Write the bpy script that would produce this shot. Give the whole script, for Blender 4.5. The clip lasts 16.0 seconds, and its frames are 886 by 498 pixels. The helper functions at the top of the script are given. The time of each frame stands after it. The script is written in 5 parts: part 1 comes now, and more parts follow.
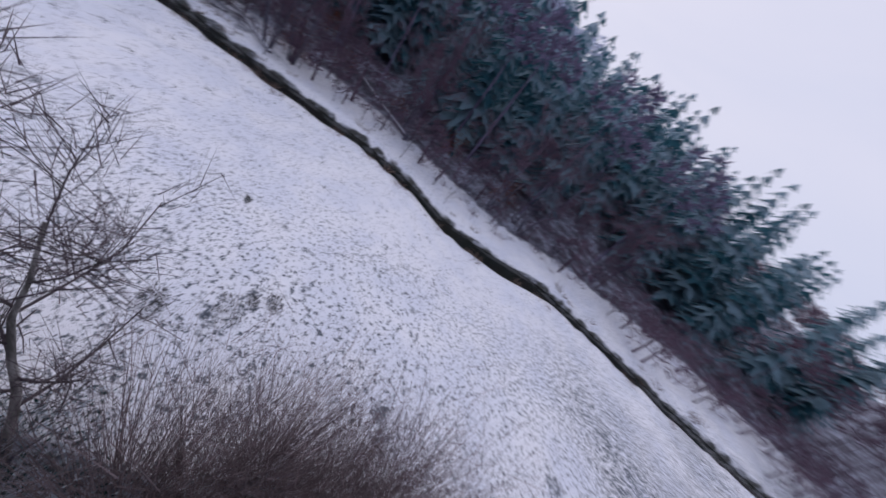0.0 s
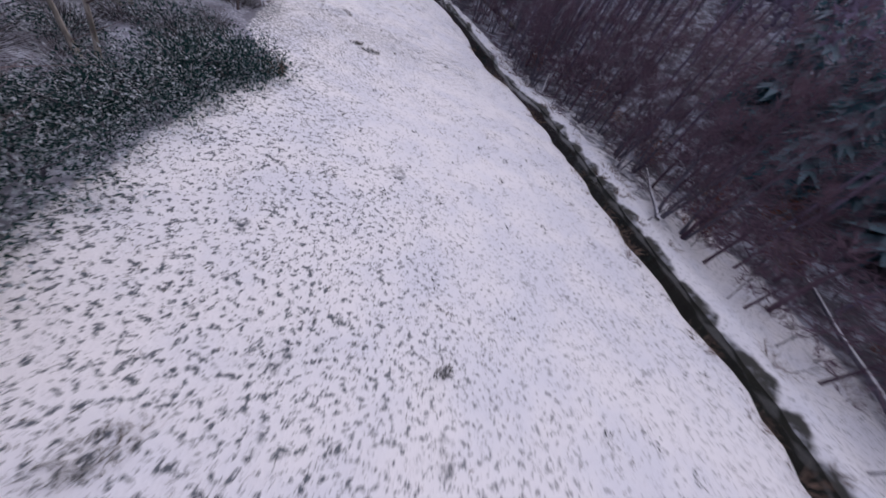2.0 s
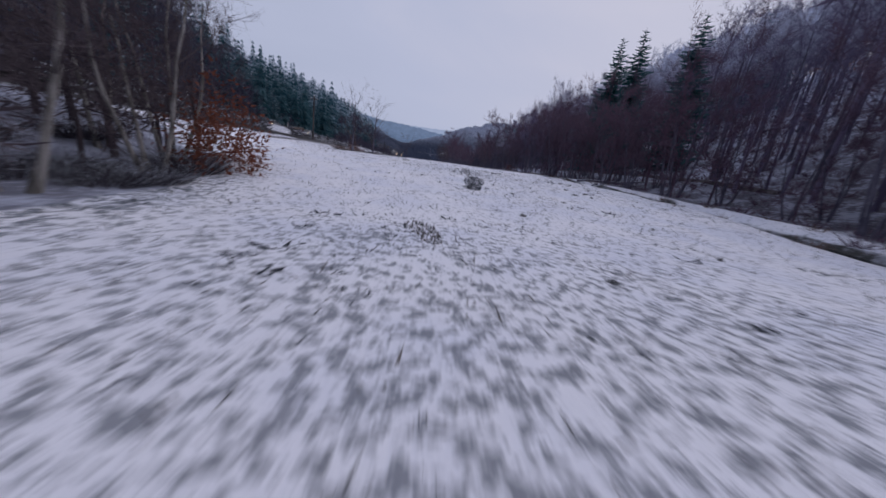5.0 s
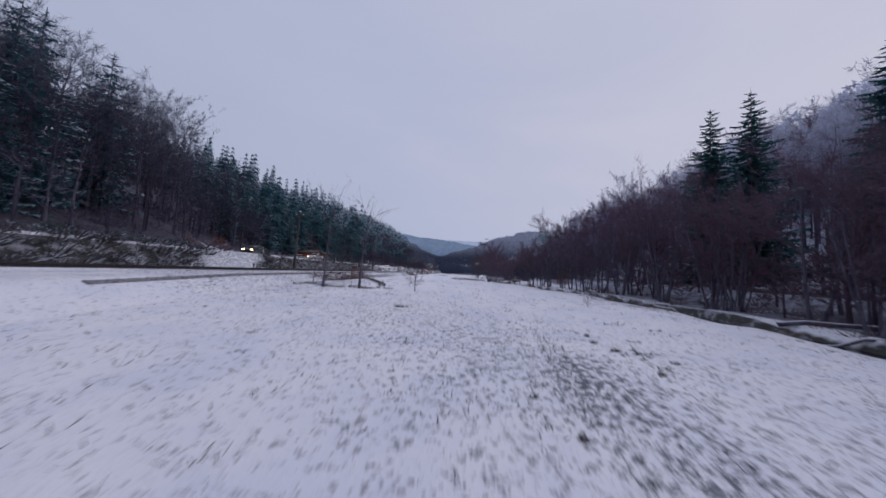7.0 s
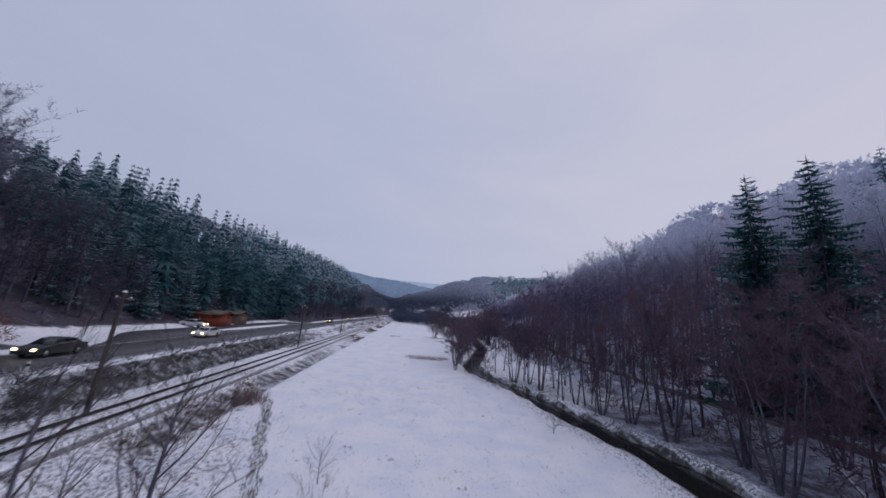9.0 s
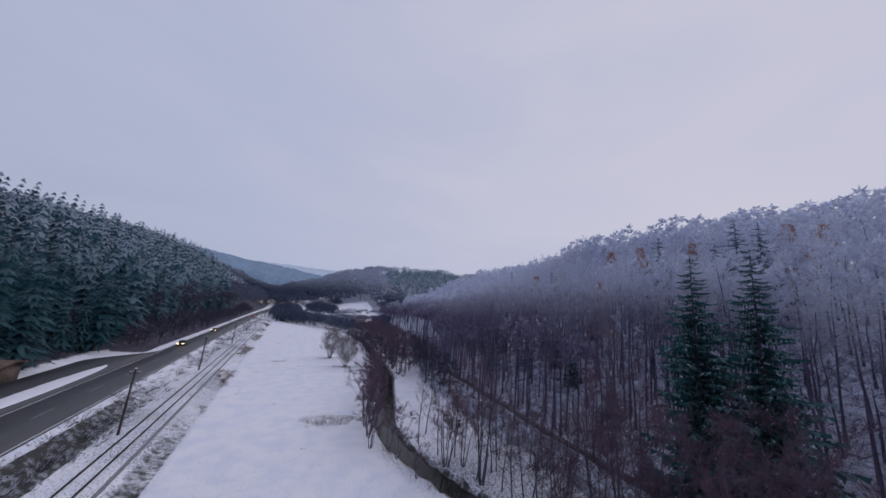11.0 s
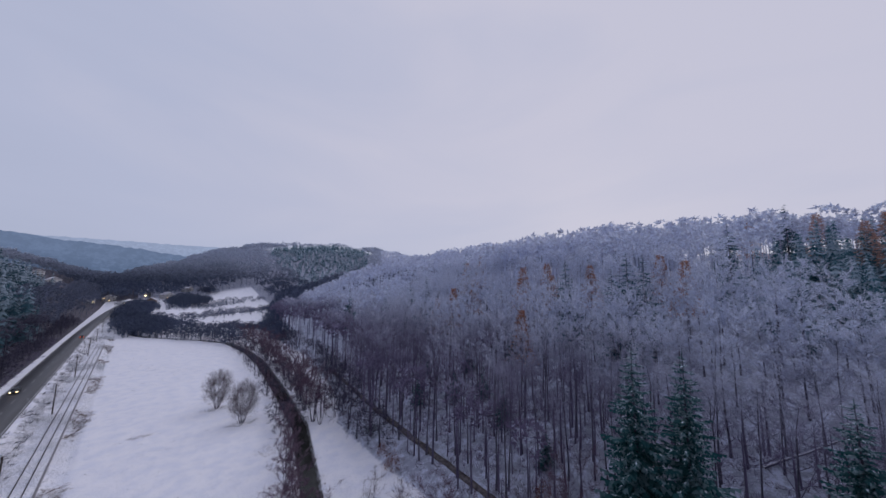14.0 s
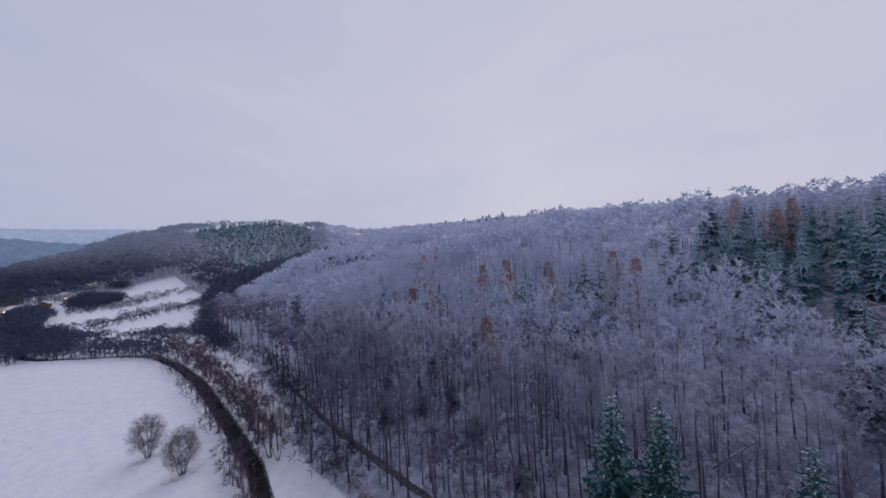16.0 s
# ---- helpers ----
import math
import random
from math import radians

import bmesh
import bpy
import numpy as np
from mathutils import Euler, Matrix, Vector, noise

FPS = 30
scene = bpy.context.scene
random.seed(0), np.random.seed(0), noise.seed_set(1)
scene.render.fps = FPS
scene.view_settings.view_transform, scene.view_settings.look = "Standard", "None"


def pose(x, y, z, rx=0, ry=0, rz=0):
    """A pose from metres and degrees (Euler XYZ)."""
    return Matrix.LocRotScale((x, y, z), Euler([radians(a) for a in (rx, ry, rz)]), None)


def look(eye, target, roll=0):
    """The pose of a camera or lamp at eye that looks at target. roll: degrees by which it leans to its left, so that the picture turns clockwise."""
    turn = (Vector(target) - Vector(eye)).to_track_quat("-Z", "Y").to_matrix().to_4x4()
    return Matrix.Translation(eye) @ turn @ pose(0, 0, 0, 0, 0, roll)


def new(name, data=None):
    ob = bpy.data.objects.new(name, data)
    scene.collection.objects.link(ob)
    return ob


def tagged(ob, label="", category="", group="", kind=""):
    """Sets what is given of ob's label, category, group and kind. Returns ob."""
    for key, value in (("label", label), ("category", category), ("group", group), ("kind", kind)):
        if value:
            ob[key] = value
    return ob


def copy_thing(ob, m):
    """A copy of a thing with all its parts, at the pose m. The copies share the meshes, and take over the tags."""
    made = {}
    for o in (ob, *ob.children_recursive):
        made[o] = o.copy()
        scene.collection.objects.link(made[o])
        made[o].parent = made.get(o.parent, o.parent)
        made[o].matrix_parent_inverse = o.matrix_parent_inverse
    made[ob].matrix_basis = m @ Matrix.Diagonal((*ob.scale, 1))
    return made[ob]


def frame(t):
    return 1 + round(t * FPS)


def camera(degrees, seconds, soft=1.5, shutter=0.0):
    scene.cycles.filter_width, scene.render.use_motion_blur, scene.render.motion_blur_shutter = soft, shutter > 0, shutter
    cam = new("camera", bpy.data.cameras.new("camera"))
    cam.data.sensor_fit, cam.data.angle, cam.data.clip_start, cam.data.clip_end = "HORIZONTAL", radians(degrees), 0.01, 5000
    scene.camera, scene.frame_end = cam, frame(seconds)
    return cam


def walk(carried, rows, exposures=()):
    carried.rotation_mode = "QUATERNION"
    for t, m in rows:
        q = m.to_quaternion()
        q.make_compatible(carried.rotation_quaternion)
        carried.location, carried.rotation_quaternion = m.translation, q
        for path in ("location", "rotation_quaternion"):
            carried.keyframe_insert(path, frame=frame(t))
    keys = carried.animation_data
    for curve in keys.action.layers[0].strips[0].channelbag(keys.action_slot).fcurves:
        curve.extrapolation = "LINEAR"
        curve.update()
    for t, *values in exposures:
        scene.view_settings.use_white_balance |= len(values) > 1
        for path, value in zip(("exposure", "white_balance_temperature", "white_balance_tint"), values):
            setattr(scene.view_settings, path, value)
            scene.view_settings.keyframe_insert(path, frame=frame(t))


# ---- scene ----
# ---- camera ----
cam = camera(110.2, 16.0, 1.5, 0.32)
PATH = [
    (0, (-15.201, -41.291, 9.683), (-13.597, -41.987, 8.712), 41.4),
    (0.5, (-12.695, -43.365, 9.159), (-11.202, -43.262, 7.832), 34.7),
    (1, (-10.451, -43.704, 8.708), (-9.15, -43.142, 7.297), 32.9),
    (1.5, (-7.944, -42.611, 7.508), (-6.816, -41.706, 6.126), 31.1),
    (2, (-5.495, -40.154, 5.979), (-4.563, -38.951, 4.682), 28.2),
    (2.5, (-3.412, -36.455, 4.248), (-2.666, -35.01, 3.083), 24.9),
    (3, (-1.763, -31.942, 2.653), (-1.187, -30.321, 1.633), 21.5),
    (3.2, (-1.291, -30.0, 2.105), (-0.776, -28.328, 1.137), 19.9),
    (5.3, (0.438, -2.121, -1.047), (0.584, -0.164, -1.434), 4.7),
    (5.5, (0.843, 0.077, -1.292), (0.928, 2.054, -1.581), 3.4),
    (6, (1.218, 5.278, -0.563), (1.239, 7.273, -0.704), 3.2),
    (6.5, (1.37, 10.217, 0.306), (1.337, 12.217, 0.312), 3.4),
    (7, (1.473, 15.638, 1.646), (1.401, 17.631, 1.795), 3.4),
    (7.5, (1.258, 20.647, 2.745), (1.19, 22.626, 3.023), 3.8),
    (8, (0.864, 24.832, 4.336), (0.853, 26.8, 4.69), 4.4),
    (8.5, (0.436, 28.281, 6.166), (0.514, 30.238, 6.571), 4.9),
    (9, (0.357, 31.107, 8.581), (0.547, 33.051, 9.009), 5.1),
    (9.2, (0.113, 32.226, 9.419), (0.361, 34.161, 9.86), 5.1),
    (11.3, (-3.877, 41.844, 19.731), (-2.965, 43.578, 20.137), 5.3),
    (11.5, (-3.851, 42.271, 20.432), (-2.9, 43.983, 20.839), 5.3),
    (12, (-4.349, 43.835, 23.119), (-3.292, 45.486, 23.516), 5.1),
    (12.5, (-5.1, 45.31, 26.074), (-3.948, 46.9, 26.455), 4.6),
    (13, (-5.887, 46.565, 29.156), (-4.645, 48.093, 29.504), 3.4),
    (13.5, (-6.646, 47.716, 32.152), (-5.322, 49.185, 32.451), 2.0),
    (14, (-7.185, 48.89, 35.33), (-5.785, 50.299, 35.563), 0.6),
    (14.5, (-7.265, 50.234, 38.254), (-5.799, 51.585, 38.42), -0.7),
    (15, (-6.517, 51.545, 41.166), (-4.995, 52.838, 41.269), -1.8),
    (15.5, (-5.555, 53.001, 44.058), (-3.981, 54.233, 44.105), -2.6),
    (16, (-4.681, 54.014, 46.632), (-3.06, 55.185, 46.636), -3.4),
]
# the film is lighter and warmer over the first meadow
EXPOSURE = [(0, 0.42, 6600, 8), (0.5, 0.56, 7000, 10), (1.0, 0.56, 7250, 11), (2.0, 0.52, 7250, 12), (3.2, 0.34, 6750, 9), (5.3, 0.02, 6500, 9), (16, 0.0, 6500, 9)]
walk(cam, [(t, look(eye, target, roll)) for t, eye, target, roll in PATH], EXPOSURE)

# ---- world and light: a dim overcast winter afternoon ----
world = bpy.data.worlds.new("overcast")
scene.world = world
world.use_nodes = True
wn, wl = world.node_tree.nodes, world.node_tree.links
wn.clear()


def wnode(kind, **kw):
    n = wn.new(kind)
    for k, v in kw.items():
        n.inputs[k.replace("_", " ")].default_value = v
    return n


sky = wn.new("ShaderNodeTexSky")
sky.sky_type, sky.sun_disc = "NISHITA", False
sky.sun_elevation, sky.sun_rotation = radians(14), radians(70)
sky_dim = wn.new("ShaderNodeVectorMath")
sky_dim.operation = "SCALE"
sky_dim.inputs["Scale"].default_value = 0.06
wl.new(sky.outputs[0], sky_dim.inputs[0])
coord = wn.new("ShaderNodeTexCoord")
squash = wn.new("ShaderNodeMapping")
squash.inputs["Scale"].default_value = (1.0, 1.0, 3.2)
wl.new(coord.outputs["Generated"], squash.inputs["Vector"])
cloud = wnode("ShaderNodeTexNoise", Scale=1.3, Detail=5.0, Roughness=0.5, Distortion=0.6)
wl.new(squash.outputs[0], cloud.inputs["Vector"])
glow = wn.new("ShaderNodeVectorMath")
glow.operation = "DOT_PRODUCT"
glow.inputs[1].default_value = (0.93, -0.02, 0.36)
wl.new(coord.outputs["Generated"], glow.inputs[0])
summed = wn.new("ShaderNodeMath")
summed.operation = "MULTIPLY_ADD"
summed.inputs[1].default_value = 0.55
wl.new(cloud.outputs[0], summed.inputs[0])
part_glow = wn.new("ShaderNodeMath")
part_glow.operation = "MULTIPLY"
part_glow.inputs[1].default_value = 0.42
wl.new(glow.outputs["Value"], part_glow.inputs[0])
wl.new(part_glow.outputs[0], summed.inputs[2])
# the cloud is thicker and bluer towards the horizon
split_up = wn.new("ShaderNodeSeparateXYZ")
wl.new(coord.outputs["Generated"], split_up.inputs[0])
low_sky = wn.new("ShaderNodeMapRange")
low_sky.interpolation_type = "SMOOTHSTEP"
for socket, v in zip(list(low_sky.inputs)[1:5], (0.0, 0.34, 0.13, 0.0)):
    socket.default_value = v
wl.new(split_up.outputs[2], low_sky.inputs[0])
dimmed = wn.new("ShaderNodeMath")
dimmed.operation = "SUBTRACT"
wl.new(summed.outputs[0], dimmed.inputs[0])
wl.new(low_sky.outputs[0], dimmed.inputs[1])
ramp = wn.new("ShaderNodeValToRGB")
ramp.color_ramp.elements[0].position, ramp.color_ramp.elements[0].color = 0.06, (0.415, 0.452, 0.61, 1)
ramp.color_ramp.elements[1].position, ramp.color_ramp.elements[1].color = 0.66, (0.565, 0.560, 0.69, 1)
mid = ramp.color_ramp.elements.new(0.31)
mid.color = (0.453, 0.485, 0.65, 1)
wl.new(dimmed.outputs[0], ramp.inputs[0])
blend = wn.new("ShaderNodeMixRGB")
blend.inputs[0].default_value = 0.97
wl.new(sky_dim.outputs[0], blend.inputs[1])
wl.new(ramp.outputs[0], blend.inputs[2])
back = wn.new("ShaderNodeBackground")
back.inputs["Strength"].default_value = 1.0
wl.new(blend.outputs[0], back.inputs["Color"])
wout = wn.new("ShaderNodeOutputWorld")
wl.new(back.outputs[0], wout.inputs["Surface"])

sun = new("sun", bpy.data.lights.new("sun", "SUN"))
sun.data.energy, sun.data.angle, sun.data.color = 0.45, radians(40), (1.0, 0.96, 0.96)
sun.matrix_world = look((60, 25, 60), (0, 0, 0))

# ---- materials ----


class Mat:
    """A node material with a few short ways to wire it."""

    def __init__(self, name, rough=0.8, metal=0.0, spec=0.3):
        self.m = bpy.data.materials.new(name)
        self.m.use_nodes = True
        self.n, self.l = self.m.node_tree.nodes, self.m.node_tree.links
        self.b = self.n["Principled BSDF"]
        self.b.inputs["Roughness"].default_value = rough
        self.b.inputs["Metallic"].default_value = metal
        self.b.inputs["Specular IOR Level"].default_value = spec
        geo = self.n.new("ShaderNodeNewGeometry")
        self.pos, self.nor, self.island = geo.outputs["Position"], geo.outputs["Normal"], geo.outputs["Random Per Island"]

    def put(self, socket, v):
        if hasattr(v, "is_output"):
            self.l.new(v, socket)
        elif isinstance(v, tuple) and len(v) == 3 and socket.type == "RGBA":
            socket.default_value = (*v, 1)
        else:
            socket.default_value = v

    def noise(self, scale, detail=4.0, rough=0.55, vec=None, dist=0.0):
        n = self.n.new("ShaderNodeTexNoise")
        n.inputs["Scale"].default_value, n.inputs["Detail"].default_value = scale, detail
        n.inputs["Roughness"].default_value, n.inputs["Distortion"].default_value = rough, dist
        self.l.new(vec or self.pos, n.inputs["Vector"])
        return n.outputs[0]

    def math(self, op, a, b=0.0, c=0.0):
        n = self.n.new("ShaderNodeMath")
        n.operation = op
        for s, v in zip(n.inputs, (a, b, c)):
            self.put(s, v)
        return n.outputs[0]

    def step(self, v, lo, hi):
        n = self.n.new("ShaderNodeMapRange")
        n.interpolation_type = "SMOOTHSTEP"
        for s, x in zip(n.inputs, (v, lo, hi, 0.0, 1.0)):
            self.put(s, x)
        return n.outputs[0]

    def mix(self, f, a, b):
        n = self.n.new("ShaderNodeMixRGB")
        for s, v in zip(n.inputs, (f, a, b)):
            self.put(s, v)
        return n.outputs[0]

    def split(self, v):
        n = self.n.new("ShaderNodeSeparateXYZ")
        self.l.new(v, n.inputs[0])
        return n.outputs

    def scaled(self, v, k):
        n = self.n.new("ShaderNodeMapping")
        n.inputs["Scale"].default_value = k
        self.l.new(v, n.inputs["Vector"])
        return n.outputs[0]

    def attr(self, name):
        n = self.n.new("ShaderNodeAttribute")
        n.attribute_name = name
        return n.outputs["Fac"]

    def rnd(self):
        return self.n.new("ShaderNodeObjectInfo").outputs["Random"]

    def color(self, c):
        self.put(self.b.inputs["Base Color"], c)
        return self

    def thin(self, colour, share):
        """Lets part of the light through, as fine twigs, needles and hoar frost do."""
        t = self.n.new("ShaderNodeBsdfTranslucent")
        self.put(t.inputs["Color"], colour)
        both = self.n.new("ShaderNodeMixShader")
        self.put(both.inputs[0], share)
        self.l.new(self.b.outputs[0], both.inputs[1])
        self.l.new(t.outputs[0], both.inputs[2])
        self.l.new(both.outputs[0], self.n["Material Output"].inputs["Surface"])
        return self

    def bump(self, h, dist=0.05, strength=0.6):
        n = self.n.new("ShaderNodeBump")
        n.inputs["Distance"].default_value, n.inputs["Strength"].default_value = dist, strength
        self.l.new(h, n.inputs["Height"])
        self.l.new(n.outputs[0], self.b.inputs["Normal"])
        return self


SNOW = (0.86, 0.85, 0.90)


def ground_material():
    m = Mat("snowy_ground", 0.75, spec=0.2)
    wild, bank = m.attr("wild"), m.attr("bank")
    # grass stalks that show through the thin snow of the meadow, in drifts
    drift = m.noise(0.055, 3.0, 0.5)
    fine = m.noise(5.2, 3.0, 0.6)
    finer = m.noise(15.0, 2.0, 0.6)
    both = m.math("ADD", m.math("MULTIPLY", fine, 0.62), m.math("MULTIPLY", finer, 0.38))
    thin = m.attr("thin")
    lift = m.math("MULTIPLY", m.math("MULTIPLY_ADD", m.step(drift, 0.38, 0.66), 0.6, 0.4), m.math("MULTIPLY", thin, 0.15))
    speck = m.math("MULTIPLY", m.step(m.math("ADD", both, lift), 0.585, 0.655), m.math("MULTIPLY_ADD", thin, 0.7, 0.26))
    tussock = m.math("MULTIPLY", m.step(m.math("ADD", m.noise(0.42, 4.0, 0.65), m.math("MULTIPLY", thin, 0.03)), 0.655, 0.72), thin)
    speck = m.math("MAXIMUM", speck, m.math("MULTIPLY", tussock, m.step(both, 0.40, 0.56)))
    grass = m.mix(m.noise(1.3, 2.0), (0.045, 0.065, 0.085), (0.11, 0.12, 0.15))
    soft = m.mix(m.step(m.noise(0.35, 4.0), 0.35, 0.7), SNOW, (0.76, 0.77, 0.86))
    meadow = m.mix(speck, soft, grass)
    # forest floor: leaf litter and twigs through patchy snow
    litter = m.mix(m.noise(3.0, 4.0), (0.043, 0.041, 0.058), (0.105, 0.093, 0.118))
    patch = m.step(m.math("ADD", m.noise(0.5, 5.0, 0.65), m.math("MULTIPLY", m.noise(4.0, 3.0), 0.35)), 0.52, 0.76)
    floor_c = m.mix(m.math("ADD", m.math("MULTIPLY", patch, 0.45), m.math("MULTIPLY", m.attr("litter"), 0.55)), (0.63, 0.67, 0.82), litter)
    # rough grass, brambles and earth on the banks
    earth = m.mix(m.noise(1.7, 4.0), (0.030, 0.035, 0.037), (0.085, 0.08, 0.075))
    cover = m.step(m.math("ADD", m.noise(1.1, 4.0, 0.6), m.math("MULTIPLY", m.noise(6.0, 2.0), 0.3)), 0.62, 0.78)
    bank_c = m.mix(m.math("MULTIPLY", cover, 0.4), earth, (0.66, 0.68, 0.78))
    edge = m.math("MULTIPLY_ADD", m.noise(0.9, 4.0, 0.65), 0.7, -0.35)
    w = m.step(m.math("ADD", wild, edge), 0.40, 0.62)
    k = m.step(m.math("ADD", bank, edge), 0.40, 0.62)
    m.color(m.mix(k, m.mix(w, meadow, floor_c), bank_c))
    m.bump(m.math("ADD", both, m.math("MULTIPLY", m.noise(0.8, 3.0), 1.5)), 0.12, 0.5)
    return m.m


def bark_material(name, dark, light, moss=0.0):
    m = Mat(name, 0.9)
    ridges = m.noise(6.0, 4.0, 0.6, m.scaled(m.pos, (1, 1, 0.18)))
    c = m.mix(m.step(ridges, 0.35, 0.7), dark, light)
    snow = m.step(m.math("ADD", m.split(m.nor)[2], m.math("MULTIPLY", m.noise(2.5), 0.4)), 0.75, 1.0)
    m.color(m.mix(m.math("MULTIPLY", snow, 0.9), c, (0.75, 0.76, 0.84))).bump(ridges, 0.03)
    return m.m


def twig_material(name, a, b, frost_from=16.0, frost_to=31.0, frost=0.97):
    """Fine bare twigs, with hoar frost that sets in up the slope."""
    m = Mat(name, 0.9, spec=0.15)
    c = m.mix(m.math("FRACT", m.math("ADD", m.island, m.rnd())), a, b)
    z = m.split(m.pos)[2]
    level = m.math("ADD", z, m.math("MULTIPLY_ADD", m.noise(0.07, 3.0), 16.0, -8.0))
    f = m.math("MULTIPLY", m.step(level, frost_from, frost_to), frost)
    f = m.math("MULTIPLY", f, m.math("MULTIPLY_ADD", m.island, 0.5, 0.5))
    c = m.mix(f, c, (0.80, 0.86, 0.99))
    m.color(c).thin(c, m.math("MULTIPLY_ADD", f, 0.3, 0.3))
    return m.m


def needle_material(name, a, b, snow=0.55, lo=0.45, low=0.35, z0=6.0, z1=30.0):
    m = Mat(name, 0.8, spec=0.2)
    c = m.mix(m.island, a, b)
    up = m.step(m.split(m.nor)[2], 0.15, 0.65)
    f = m.math("MULTIPLY", m.math("MULTIPLY", up, m.step(m.math("ADD", m.math("MULTIPLY", m.island, 0.5), m.math("MULTIPLY", m.noise(0.8, 3.0), 0.6)), lo, lo + 0.2)), snow)
    f = m.math("MULTIPLY", f, m.math("MULTIPLY_ADD", m.step(m.split(m.pos)[2], z0, z1), 1.0 - low, low))
    c = m.mix(f, c, (0.72, 0.78, 0.89))
    m.color(c).thin(c, 0.35)
    return m.m


def plain(name, a, b, scale=3.0, rough=0.7, metal=0.0, bump=0.0, spec=0.3):
    m = Mat(name, rough, metal, spec)
    n = m.noise(scale, 5.0, 0.6)
    m.color(m.mix(m.step(n, 0.3, 0.7), a, b))
    if bump:
        m.bump(n, bump)
    return m.m


def glowing(name, c, power):
    m = Mat(name)
    m.color(c)
    m.b.inputs["Emission Color"].default_value = (*c, 1)
    m.b.inputs["Emission Strength"].default_value = power
    return m.m


def asphalt_material():
    m = Mat("wet_asphalt", 0.55, spec=0.4)
    x = m.split(m.pos)[0]
    grain = m.noise(9.0, 3.0)
    c = m.mix(grain, (0.045, 0.046, 0.052), (0.075, 0.075, 0.082))
    worn = m.step(m.noise(0.35, 4.0, 0.6, m.scaled(m.pos, (1, 0.06, 1))), 0.42, 0.62)
    c = m.mix(m.math("MULTIPLY", worn, 0.35), c, (0.13, 0.13, 0.145))
    m.color(c).bump(grain, 0.01)
    return m.m


def water_material():
    m = Mat("dark_river_water", 0.12, spec=0.16)
    m.color(m.mix(m.noise(0.5, 3.0), (0.008, 0.010, 0.010), (0.022, 0.022, 0.018)))
    m.bump(m.noise(1.6, 3.0, 0.5, m.scaled(m.pos, (1.0, 0.5, 1.0))), 0.05, 0.2)
    return m.m


GROUND = ground_material()
BARK = bark_material("dark_bark", (0.074, 0.069, 0.098), (0.162, 0.150, 0.198))
BIRCH = bark_material("birch_bark", (0.12, 0.11, 0.10), (0.42, 0.39, 0.37))
TWIG = twig_material("bare_twigs", (0.122, 0.106, 0.172), (0.248, 0.210, 0.318))
TWIG_LEFT = twig_material("brown_oak_twigs", (0.050, 0.050, 0.076), (0.116, 0.106, 0.152), 14, 38, 0.5)
TWIG_LOW = twig_material("reddish_alder_twigs", (0.098, 0.068, 0.096), (0.195, 0.132, 0.176), 30, 60, 0.4)
# low distant woods: the blue of distance haze is mixed into the twig colours
TWIG_FAR = twig_material("haze_tinted_twigs", (0.058, 0.074, 0.118), (0.125, 0.148, 0.22), 30, 90, 0.6)
# far slopes: rime, and pale blue haze put into the base colour as well
TWIG_HAZE = twig_material("hazy_rimed_twigs", (0.11, 0.128, 0.185), (0.20, 0.226, 0.31), 20, 110, 0.6)
TWIG_GREY = twig_material("grey_birch_twigs", (0.07, 0.055, 0.065), (0.16, 0.13, 0.14), 40, 80)
TWIG_RED = twig_material("brown_willow_shoots", (0.15, 0.118, 0.128), (0.31, 0.24, 0.25), 60, 90)
LARCH = twig_material("orange_larch_needles", (0.36, 0.16, 0.10), (0.52, 0.27, 0.18), 20, 70, 0.25)
LEAF_RED = twig_material("withered_red_leaves", (0.14, 0.048, 0.034), (0.235, 0.09, 0.058), 60, 90)
NEEDLE = needle_material("spruce_needles", (0.022, 0.090, 0.096), (0.062, 0.180, 0.182), 0.4, 0.5)
BOUGH_SNOW = plain("snow_on_boughs", (0.46, 0.58, 0.66), (0.74, 0.80, 0.88), 3.0, 0.7)
NEEDLE_DARK = needle_material("dark_spruce_needles", (0.018, 0.068, 0.088), (0.058, 0.150, 0.178), 0.4, 0.42, 0.1, 12.0, 44.0)
NEEDLE_FROST = needle_material("frosted_spruce_needles", (0.026, 0.105, 0.138), (0.080, 0.215, 0.270), 0.5, 0.34, 0.45, 4.0, 26.0)
# spruces farther up the road: haze mixed into the needle colour, bluer and paler
NEEDLE_SLOPE = needle_material("blue_green_spruce_needles", (0.034, 0.092, 0.122), (0.085, 0.185, 0.235), 0.5, 0.36, 0.2, 10.0, 40.0)
NEEDLE_FAR = needle_material("snowy_spruce_needles", (0.042, 0.118, 0.145), (0.105, 0.235, 0.28), 0.75, 0.34, 0.5)
IVY = needle_material("dark_evergreen_leaves", (0.012, 0.036, 0.034), (0.034, 0.095, 0.098), 0.75, 0.42, 1.0)
BRAMBLE = needle_material("bramble_stems", (0.045, 0.042, 0.050), (0.115, 0.104, 0.118), 0.75, 0.36, 0.95)
STALK = plain("grass_stalks", (0.07, 0.08, 0.085), (0.17, 0.15, 0.14), 1.0)
TUFT = plain("dark_tuft_grass", (0.035, 0.045, 0.058), (0.085, 0.09, 0.10), 1.5)
REED = plain("brown_reeds", (0.09, 0.055, 0.045), (0.17, 0.11, 0.09), 1.5)
STEEL = plain("dull_rail_steel", (0.03, 0.028, 0.03), (0.06, 0.05, 0.05), 6.0, 0.5, 0.6)
ASPHALT = asphalt_material()
DASH = plain("worn_road_paint", (0.16, 0.16, 0.17), (0.36, 0.36, 0.38), 4.0)
